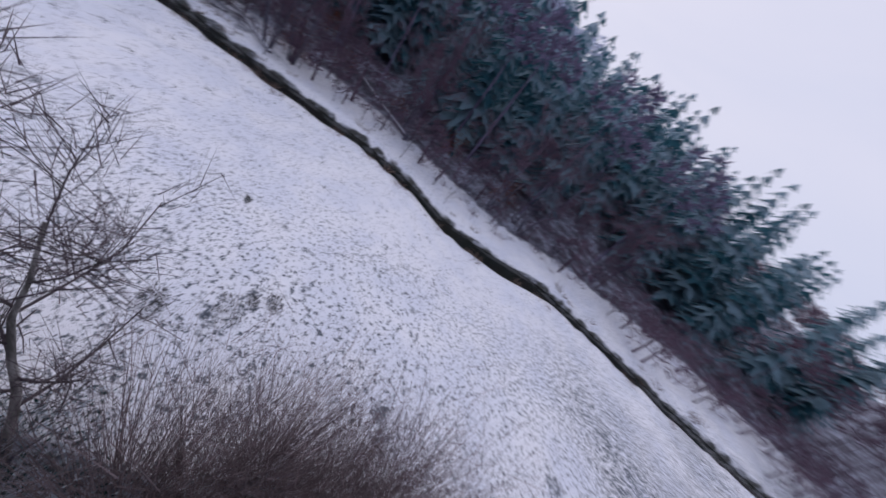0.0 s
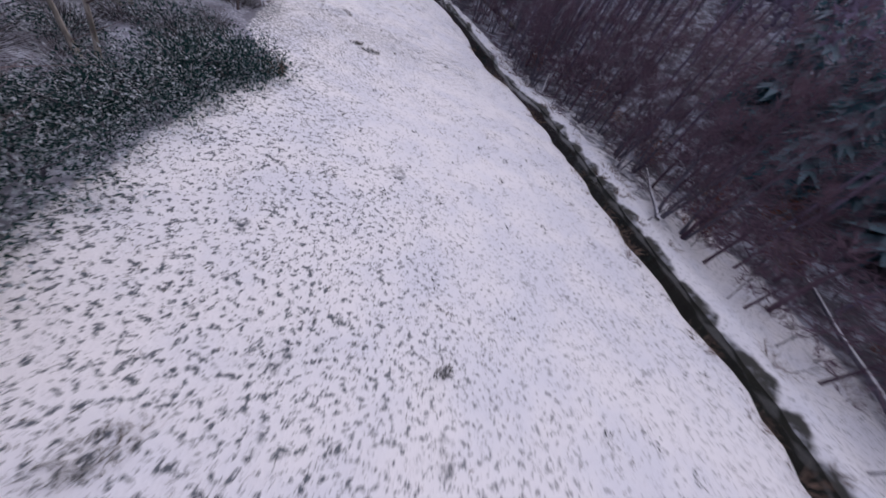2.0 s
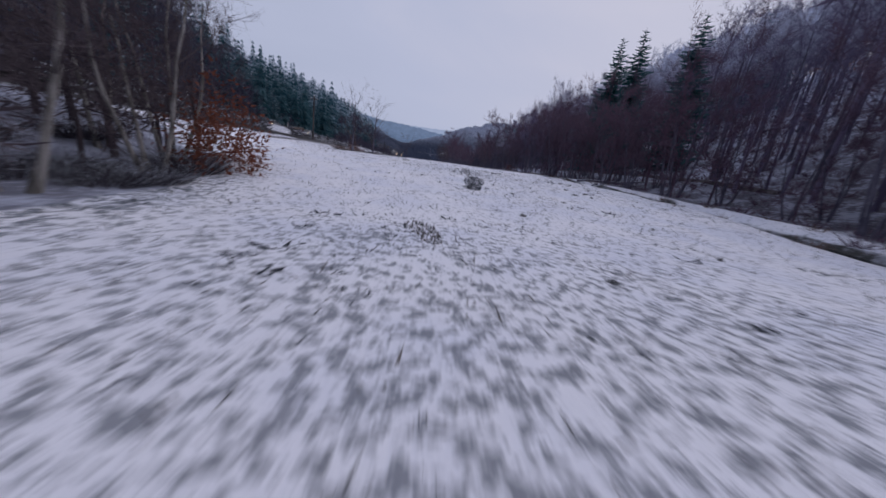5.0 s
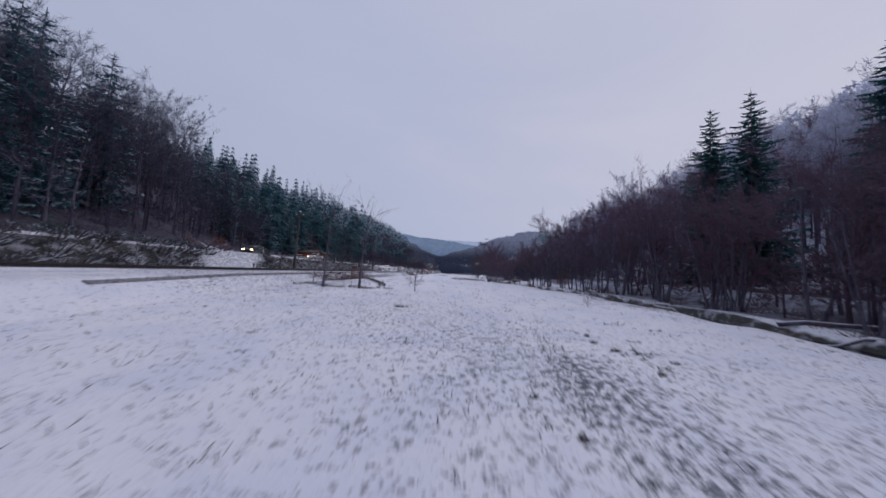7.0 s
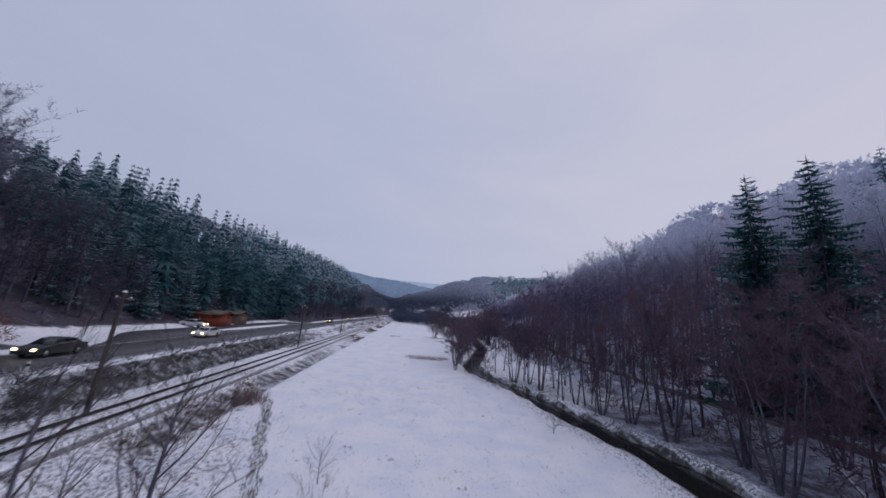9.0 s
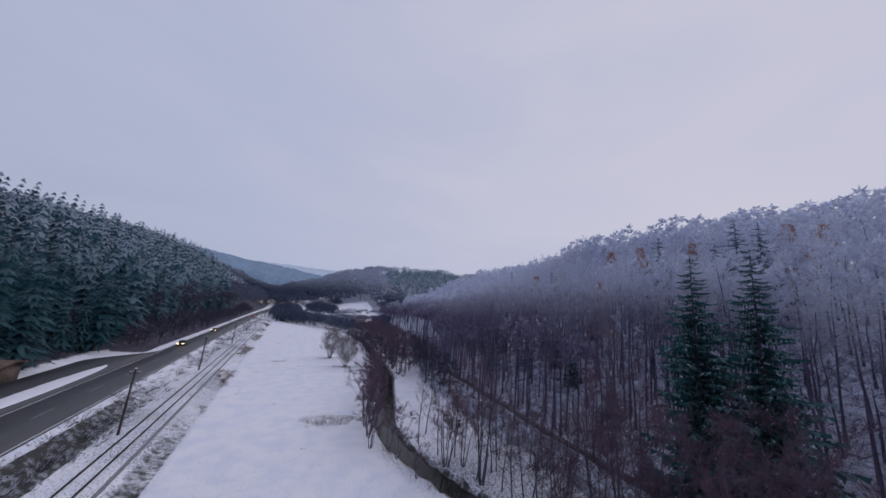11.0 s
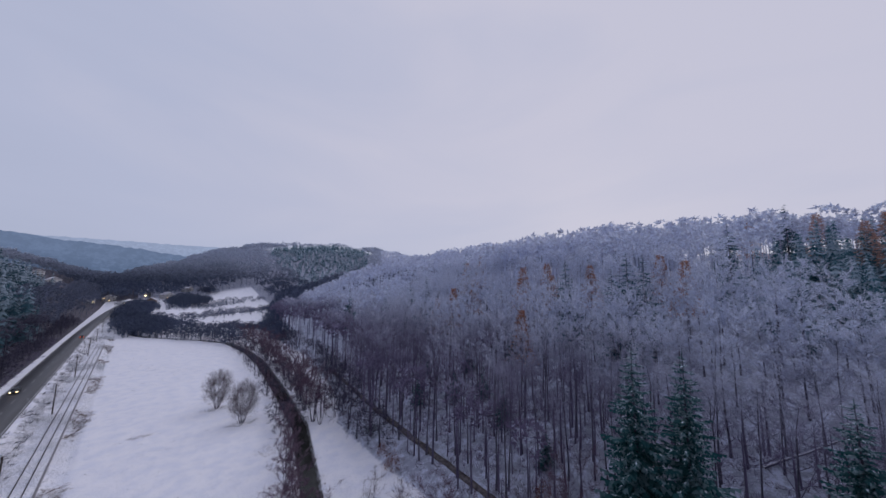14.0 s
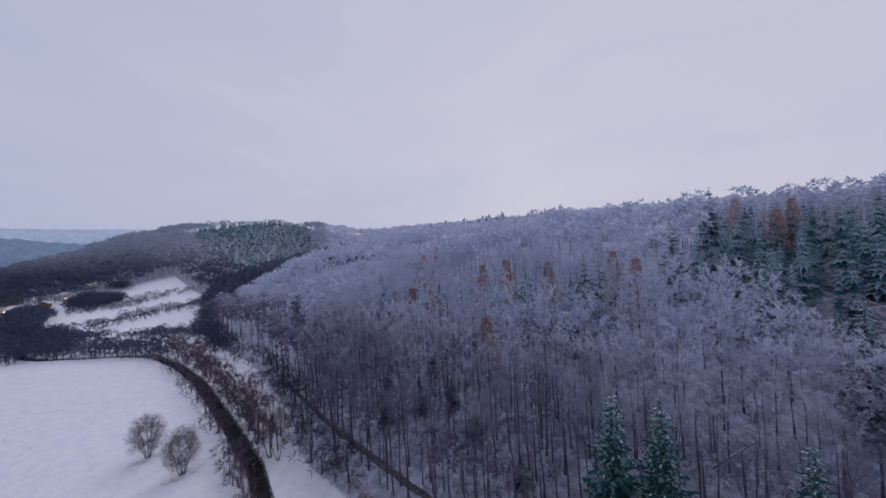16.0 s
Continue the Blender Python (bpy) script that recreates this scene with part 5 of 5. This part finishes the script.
def clump_shape(seed):
    """Several stems under one egg-shaped mass of fine twigs."""
    r = np.random.RandomState(seed)
    trunk, crown = bare_tree(seed, 10.5, 3.0, 5, 0.12, 40, 5, 1500, 0.03, 0.9, 0.15)
    n = 5200
    d = r.normal(size=(n, 3))
    d /= np.linalg.norm(d, axis=1, keepdims=True)
    q = r.uniform(0.25, 1.0, (n, 1)) ** 0.6 * (1 + 0.12 * np.sin(4 * np.arctan2(d[:, 1:2], d[:, 0:1]) + seed))
    crown.blades(d * q * [3.5, 3.5, 4.6] + [0, 0, 5.6], d * [1, 1, 0.5] + r.normal(0, 0.5, (n, 3)) + [0, 0, 0.7], r.uniform(0.5, 1.2, n), np.full(n, 0.035), r)
    return trunk, crown


clump = [make_tree("alder_clump", *clump_shape(58 + i), BARK, TWIG_GREY, "rounded clump of bare grey alders in the meadow", "tree", "alder clumps in the meadow") for i in range(2)]
clump[0].matrix_basis, clump[1].matrix_basis = at(12.8, 159.3), at(15.6, 144.0, 0, 1.0)
# dark blades stand in for the shadow patch at each clump's foot
for i, (x, y) in enumerate(((12.8, 158.6), (15.6, 143.3))):
    reed_bed("reed_bed", x, y, 3.6, 1.6, 420, "dark grass blades laid as the shadow patch under the alders", 0, 0.4, STALK)

# the line of trees at the end of the meadow
x, y = scatter(rng, -10, 46, 262, 420, 4.6, lambda x, y: (np.abs(x - river_left(y) - 5) < 6 + 10 * (y > 330)) & (y < 420))
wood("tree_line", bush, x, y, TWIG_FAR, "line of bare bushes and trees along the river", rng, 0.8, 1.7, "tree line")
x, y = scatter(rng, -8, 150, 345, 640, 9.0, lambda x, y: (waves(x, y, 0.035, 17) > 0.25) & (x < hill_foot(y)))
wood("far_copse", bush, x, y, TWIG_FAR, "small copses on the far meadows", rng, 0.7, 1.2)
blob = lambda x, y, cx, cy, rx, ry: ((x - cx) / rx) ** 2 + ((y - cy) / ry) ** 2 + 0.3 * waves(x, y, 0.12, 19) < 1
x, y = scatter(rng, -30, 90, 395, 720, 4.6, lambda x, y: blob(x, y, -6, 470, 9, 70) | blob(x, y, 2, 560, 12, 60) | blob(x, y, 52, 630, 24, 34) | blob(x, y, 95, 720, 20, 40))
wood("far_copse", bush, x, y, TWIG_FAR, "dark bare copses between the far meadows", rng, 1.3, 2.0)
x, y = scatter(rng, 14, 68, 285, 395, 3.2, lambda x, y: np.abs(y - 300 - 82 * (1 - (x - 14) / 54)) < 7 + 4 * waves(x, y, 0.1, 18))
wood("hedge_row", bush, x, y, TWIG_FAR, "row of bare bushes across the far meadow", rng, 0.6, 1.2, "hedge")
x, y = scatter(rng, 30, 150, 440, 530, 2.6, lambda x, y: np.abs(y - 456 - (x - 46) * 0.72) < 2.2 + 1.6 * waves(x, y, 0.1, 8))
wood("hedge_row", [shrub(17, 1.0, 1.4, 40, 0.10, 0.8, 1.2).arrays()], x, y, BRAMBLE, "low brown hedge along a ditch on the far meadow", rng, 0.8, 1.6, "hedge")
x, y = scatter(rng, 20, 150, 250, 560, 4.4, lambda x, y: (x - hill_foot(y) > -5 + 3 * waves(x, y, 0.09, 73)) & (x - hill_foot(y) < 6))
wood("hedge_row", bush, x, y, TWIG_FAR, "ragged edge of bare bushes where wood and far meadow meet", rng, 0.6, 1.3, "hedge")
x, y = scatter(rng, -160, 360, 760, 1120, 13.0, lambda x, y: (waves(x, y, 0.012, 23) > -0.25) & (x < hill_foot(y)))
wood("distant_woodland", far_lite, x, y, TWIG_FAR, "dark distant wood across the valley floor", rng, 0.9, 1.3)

# the forest track at the foot of the slope, and fallen trunks
ys = np.arange(20, 175, 3.0)
track_x = lambda y: hill_foot(y) * 0.25 + 0.75 * np.interp(y, [20, 50, 80, 155, 175], [34, 35, 37, 49.5, 53]) + 0.6
mud = plain("muddy_track", (0.055, 0.045, 0.046), (0.20, 0.175, 0.18), 1.6, 0.9, bump=0.05)
tagged(part("forest_track", strip("forest_track", ys, lambda y: track_x(y) - 0.62 + 0.15 * np.sin(y * 0.7), lambda y: track_x(y) + 0.62 + 0.15 * np.sin(y * 0.9), lambda y: np.maximum.reduce([height(track_x(y) + o, y) for o in (-1, 0, 1)]) + 0.05, mud, 0.6)), "narrow muddy forest track at the foot of the slope", "track", kind="structure")


def log(x0, y0, x1, y1, r, lift=0.25, mat=BARK):
    b = Build()
    u = np.linspace(0, 1, 9)
    x, y = x0 + (x1 - x0) * u, y0 + (y1 - y0) * u
    z = np.interp(u, [0, 1], [float(height(x0, y0)), float(height(x1, y1))]) + r + lift
    z = np.maximum(z, height(x, y) + r * 0.6)
    b.tube(np.c_[x, y, z + 0.06 * np.sin(u * 9)], r * (1 - 0.6 * u), 7)
    tagged(part("fallen_trunk", b.mesh("fallen_trunk", mat)), "fallen trunk with a line of snow along it", "log", "fallen trunks by the river and in the wood")


for row in ((22, 36, 30, 31, 0.16), (20.5, 34, 26, 29.5, 0.12), (24.5, 45, 31, 52, 0.15), (52, 62, 60, 74, 0.2), (50, 92, 58, 80, 0.18), (45, 100, 52, 97, 0.15), (18, -30, 26, -22, 0.16), (20, -44, 29, -36, 0.2), (23, -6, 30, 3, 0.14), (44, 66, 55, 62, 0.17), (57, 50, 66, 41, 0.2)):
    log(*row)
log(16.6, 39.6, 20.6, 37.2, 0.11, 0.12, BIRCH)

# ---- cars, the red hut and the village ----
PAINTS = {"dark grey": plain("dark_grey_car_paint", (0.03, 0.035, 0.04), (0.045, 0.05, 0.055), 2, 0.3), "white": plain("white_car_paint", (0.6, 0.6, 0.62), (0.7, 0.7, 0.72), 2, 0.3)}
GLASS = plain("dark_car_glass", (0.01, 0.012, 0.015), (0.02, 0.022, 0.025), 2, 0.08, spec=0.6)
TYRE = plain("black_tyre", (0.012, 0.012, 0.012), (0.03, 0.03, 0.03), 9, 0.9)
RIM = plain("grey_wheel_rim", (0.25, 0.25, 0.26), (0.35, 0.35, 0.36), 9, 0.4, 0.8)
BEAM = glowing("headlight_glow", (1.0, 0.70, 0.36), 9.0)
TAIL = glowing("tail_light_glow", (1.0, 0.12, 0.05), 5.0)


def car(x, y, z, turn, colour, label):
    """A saloon facing its own -y."""
    root = tagged(new("car"), label, "car")
    prof = np.array([(-2.15, 0.30), (-2.2, 0.55), (-2.05, 0.74), (-1.1, 0.90), (-0.45, 1.36), (0.2, 1.45), (0.95, 1.40), (1.65, 1.00), (2.1, 0.92), (2.2, 0.6), (2.12, 0.30)])
    n = len(prof)
    halves = np.array([0.74, 0.84, 0.86, 0.84, 0.64, 0.60, 0.62, 0.80, 0.82, 0.84, 0.76])
    v = np.concatenate([np.c_[-halves, prof], np.c_[halves, prof]])
    f = [(i, i + 1, n + i + 1, n + i) for i in range(n - 1)]
    b = Build()
    b.add(v, f)
    low = np.c_[np.full(n, -0.78), prof[:, 0], np.full(n, 0.28)]
    for s in (-1, 1):
        side = np.concatenate([np.c_[s * halves, prof], np.c_[np.full(n, s * 0.8), prof[:, 0], np.full(n, 0.26)]])
        b.add(side, [(i, i + 1, n + i + 1, n + i) for i in range(n - 1)])
    b.add(np.concatenate([low, low * [-1, 1, 1]]), [(i, n + i, n + i + 1, i + 1) for i in range(n - 1)])
    part("body", b.mesh("body", PAINTS[colour]), root)
    for name, y0, z0, y1, z1, w0, w1 in (("windscreen", -1.02, 0.95, -0.5, 1.33, 0.72, 0.58), ("rear_window", 1.55, 1.05, 1.02, 1.36, 0.68, 0.56)):
        g = Build()
        o = -0.02 if y0 < 0 else 0.02
        g.add([(-w0, y0 + o, z0 + 0.02), (w0, y0 + o, z0 + 0.02), (w1, y1 + o, z1 + 0.02), (-w1, y1 + o, z1 + 0.02), (-w0, y0, z0 - 0.02), (w0, y0, z0 - 0.02), (w1, y1, z1 - 0.02), (-w1, y1, z1 - 0.02)], [(0, 1, 2, 3), (4, 7, 6, 5), (0, 4, 5, 1), (1, 5, 6, 2), (2, 6, 7, 3), (3, 7, 4, 0)])
        part(name, g.mesh(name, GLASS), root)
    for s in (-1, 1):
        g = Build()
        g.add([(s * 0.80, -0.95, 0.98), (s * 0.66, -0.42, 1.32), (s * 0.635, 0.9, 1.34), (s * 0.78, 1.45, 1.03), (s * 0.84, -0.95, 0.97), (s * 0.70, -0.42, 1.31), (s * 0.675, 0.9, 1.33), (s * 0.82, 1.45, 1.02)], [(0, 1, 2, 3), (4, 5, 6, 7), (0, 4, 5, 1), (1, 5, 6, 2), (2, 6, 7, 3), (3, 7, 4, 0)])
        part("side_window", g.mesh("side_window", GLASS), root)
        for name, yy, mat in (("headlight", -2.16, BEAM), ("tail_light", 2.14, TAIL)):
            h = Build()
            a = np.arange(8) * math.pi / 4
            d = 0.06 if yy > 0 else -0.06
            ring = np.c_[s * 0.62 + 0.17 * np.cos(a), np.full(8, yy), 0.66 + 0.10 * np.sin(a)]
            h.add(np.concatenate([ring, ring * [1, 1, 1] + [0, d, 0], [[s * 0.62, yy + d * 1.4, 0.66]]]), [(i, (i + 1) % 8, 8 + (i + 1) % 8, 8 + i) for i in range(8)])
            h.add(np.concatenate([ring + [0, d, 0], [[s * 0.62, yy + d * 1.4, 0.66]]]), [(i, (i + 1) % 8, 8) for i in range(8)])
            part(name, h.mesh(name, mat), root)
        for yy in (-1.35, 1.35):
            w = Build()
            w.tube([(s * 0.62, yy, 0.32), (s * 0.66, yy, 0.32), (s * 0.80, yy, 0.32), (s * 0.84, yy, 0.32)], [0.28, 0.32, 0.32, 0.27], 14)
            wheel = part("wheel", w.mesh("tyre", TYRE), root)
            q = Build()
            q.tube([(s * 0.83, yy, 0.32), (s * 0.85, yy, 0.32), (s * 0.86, yy, 0.32)], [0.20, 0.19, 0.05], 12)
            part("rim", q.mesh("rim", RIM), wheel)
    root.matrix_basis = pose(x, y, z, 0, 0, turn)


for row in ((-28.9, 62.0, ROAD_Z, 4, "dark grey", "dark car with its headlights on, on the road"), (-29.0, 83.0, ROAD_Z, 0, "white", "white car with its headlights on, on the road"), (-29.2, 160.0, ROAD_Z, 0, "dark grey", "oncoming car with bright headlights on the road"), (-29.0, 205.0, ROAD_Z, 0, "dark grey", "distant car with bright headlights on the road"), (-25.8, 330.0, ROAD_Z, 180, "dark grey", "distant car with tail lights on the road"), (-39.6, 97.0, ROAD_Z, 90, "white", "white car parked by the lay-by")):
    car(*row)

RED = plain("faded_red_boards", (0.17, 0.036, 0.026), (0.26, 0.06, 0.04), 2.0, 0.8)
WALL = plain("pale_render", (0.45, 0.44, 0.44), (0.62, 0.60, 0.58), 1.0, 0.9)
WALL_B = plain("brown_timber_wall", (0.10, 0.075, 0.06), (0.19, 0.14, 0.12), 1.5, 0.9)
LIT = glowing("lit_window", (1.0, 0.66, 0.30), 3.0)
PANE = plain("dark_window_glass", (0.02, 0.025, 0.03), (0.04, 0.045, 0.05), 1, 0.1)


def house(name, x, y, z, turn, w, d, h, roof, wall, label, category="house", lit=(), cols=3, cover=None):
    root = tagged(new(name), label, category)
    b = Build()
    b.box(-w / 2, -d / 2, -0.6, w / 2, d / 2, h)
    for s in (-1, 1):
        b.add([(-w / 2, s * (d / 2), h), (w / 2, s * (d / 2), h), (0, s * (d / 2), h + roof)], [(0, 1, 2)])
    part("wall", b.mesh("wall", wall), root)
    e = 0.5
    for s in (-1, 1):
        r = Build()
        x0, z0 = s * (w / 2 + e), h - roof * e / (w / 2)
        v = [(x0, -d / 2 - e, z0), (x0, d / 2 + e, z0), (0, d / 2 + e, h + roof), (0, -d / 2 - e, h + roof)]
        v = v + [(a, b_, c + 0.28) for a, b_, c in v]
        r.add(v, [(0, 1, 2, 3), (4, 7, 6, 5), (0, 4, 5, 1), (1, 5, 6, 2), (2, 6, 7, 3), (3, 7, 4, 0)])
        part("roof", r.mesh("roof", cover or SNOWY), root, "dark felt roof slope" if cover else "snow-covered roof slope")
    if cols:
        k = 0
        for level in range(max(1, int(h // 2.7))):
            for c in range(cols):
                cx = (c + 0.5) / cols * w - w / 2
                g = Build()
                g.box(cx - 0.5, -d / 2 - 0.06, 0.9 + 2.7 * level, cx + 0.5, -d / 2 + 0.02, 2.2 + 2.7 * level)
                part("window", g.mesh("window", LIT if k in lit else PANE), root)
                k += 1
        g = Build()
        g.box(w * 0.2, d * 0.1, h + roof * 0.4, w * 0.2 + 0.7, d * 0.1 + 0.7, h + roof + 0.9)
        part("chimney", g.mesh("chimney", WALL_B), root)
    root.matrix_basis = pose(x, y, z, 0, 0, turn)


house("timber_shed", -42.0, 105.0, ROAD_Z, 90, 5.0, 7.5, 2.3, 0.6, RED, "low red wooden hut beside the lay-by", "hut", cols=0, cover=WALL_B)
house("timber_shed", -43.0, 114.5, ROAD_Z, 90, 4.6, 7.0, 2.3, 0.6, WALL_B, "low dark wooden shed beside the lay-by", "shed", cols=0, cover=WALL_B)
rng = np.random.RandomState(51)
for x, y, turn, w, d, h, wall, lit in ((-8, 640, 20, 10, 12, 5.5, WALL, (1,)), (14, 660, -15, 9, 11, 5.0, WALL_B, ()), (32, 700, 30, 12, 14, 6, WALL, (0,)), (-44, 620, 10, 10, 12, 5.6, WALL, (2,)), (-60, 600, -20, 9, 12, 5, WALL_B, ()), (-75, 640, 15, 11, 13, 6, WALL, ()), (-30, 720, 0, 14, 18, 6, WALL, (1, 3)), (60, 740, 40, 10, 12, 5.5, WALL, ()), (5, 770, -10, 12, 12, 6, WALL, ()), (-95, 700, 5, 10, 12, 5.5, WALL, ())):
    house("village_house", x, y, float(height(x, y)), turn, w, d, h, 3.2, wall, "village house with a snow-covered gable roof", "house", lit)

# street lamps at the near end of the village
LAMP = glowing("sodium_lamp_glow", (1.0, 0.62, 0.25), 40.0)
for x, y in ((-14, 600), (6, 690)):
    root = tagged(new("street_lamp"), "lit street lamp on a slim mast in the village", "street lamp", "street lamps in the village")
    b = Build()
    b.tube([(0, 0, -0.3), (0, 0, 4), (0, 0, 7.4), (0.4, 0, 7.9), (1.2, 0, 8.0)], [0.09, 0.07, 0.055, 0.05, 0.05], 6)
    part("mast", b.mesh("mast", STEEL), root)
    h = Build()
    h.tube([(1.0, 0, 8.0), (1.15, 0, 7.98), (1.7, 0, 7.97), (1.85, 0, 8.0)], [0.05, 0.2, 0.2, 0.05], 8)
    part("lantern", h.mesh("lantern", LAMP), root)
    root.matrix_basis = Matrix.Translation((x, y, float(height(x, y))))

# roadside posts
post = tagged(new("roadside_post"), "white roadside marker post with a black band", "marker post", "marker posts along the road")
b = Build()
b.box(-0.06, -0.05, -0.2, 0.06, 0.05, 0.95, 0.03)
part("shaft", b.mesh("shaft", PAINT), post)
b = Build()
b.box(-0.064, -0.054, 0.66, 0.064, 0.054, 0.84)
part("band", b.mesh("band", TYRE), post, "black band")
for i, y in enumerate(np.arange(30, 330, 25.0)):
    m = at(-23.3, y)
    t = post if i == 0 else copy_thing(post, m)
    t.matrix_basis = m

# ---- hills at the end of the valley ----


def far_hills(name, dist, az0, az1, base, swell, seed, colour, label, crest, z0, z1):
    az = np.radians(np.linspace(az0, az1, 220))
    top = np.interp(np.degrees(az), [p[0] for p in base], [p[1] for p in base]) + swell * waves(az * 400, az * 0, 0.05, seed) + swell * 0.25 * waves(az * 400, az * 0, 0.6, seed + 1)
    x, y = np.sin(az) * dist, np.cos(az) * dist + 45
    rows = np.linspace(0, 1, 5)
    v = np.stack([np.stack([x * (1 + 0.10 * r), y * (1 + 0.10 * r), -20 + (top + 20) * r ** 0.8], -1) for r in rows], 0)
    n = len(az)
    i, j = np.meshgrid(np.arange(4), np.arange(n - 1), indexing="ij")
    k = i * n + j
    # self-glowing backdrop: blue distance haze painted into the emission, paler at the crest
    m = Mat(name + "_haze_glow", 1.0, spec=0.0)
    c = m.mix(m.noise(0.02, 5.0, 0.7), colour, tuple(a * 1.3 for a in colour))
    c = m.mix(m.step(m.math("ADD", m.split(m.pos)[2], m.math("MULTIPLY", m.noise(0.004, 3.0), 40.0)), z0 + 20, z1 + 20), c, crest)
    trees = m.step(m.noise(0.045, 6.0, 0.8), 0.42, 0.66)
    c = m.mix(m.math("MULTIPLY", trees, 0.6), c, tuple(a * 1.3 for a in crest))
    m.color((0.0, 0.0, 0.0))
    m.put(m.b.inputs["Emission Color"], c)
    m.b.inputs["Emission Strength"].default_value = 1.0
    me = np_mesh(name, v.reshape(-1, 3), np.stack([k, k + 1, k + n + 1, k + n], -1).reshape(-1, 4), [m.m])
    tagged(part(name, me), label, "hills", kind="structure")


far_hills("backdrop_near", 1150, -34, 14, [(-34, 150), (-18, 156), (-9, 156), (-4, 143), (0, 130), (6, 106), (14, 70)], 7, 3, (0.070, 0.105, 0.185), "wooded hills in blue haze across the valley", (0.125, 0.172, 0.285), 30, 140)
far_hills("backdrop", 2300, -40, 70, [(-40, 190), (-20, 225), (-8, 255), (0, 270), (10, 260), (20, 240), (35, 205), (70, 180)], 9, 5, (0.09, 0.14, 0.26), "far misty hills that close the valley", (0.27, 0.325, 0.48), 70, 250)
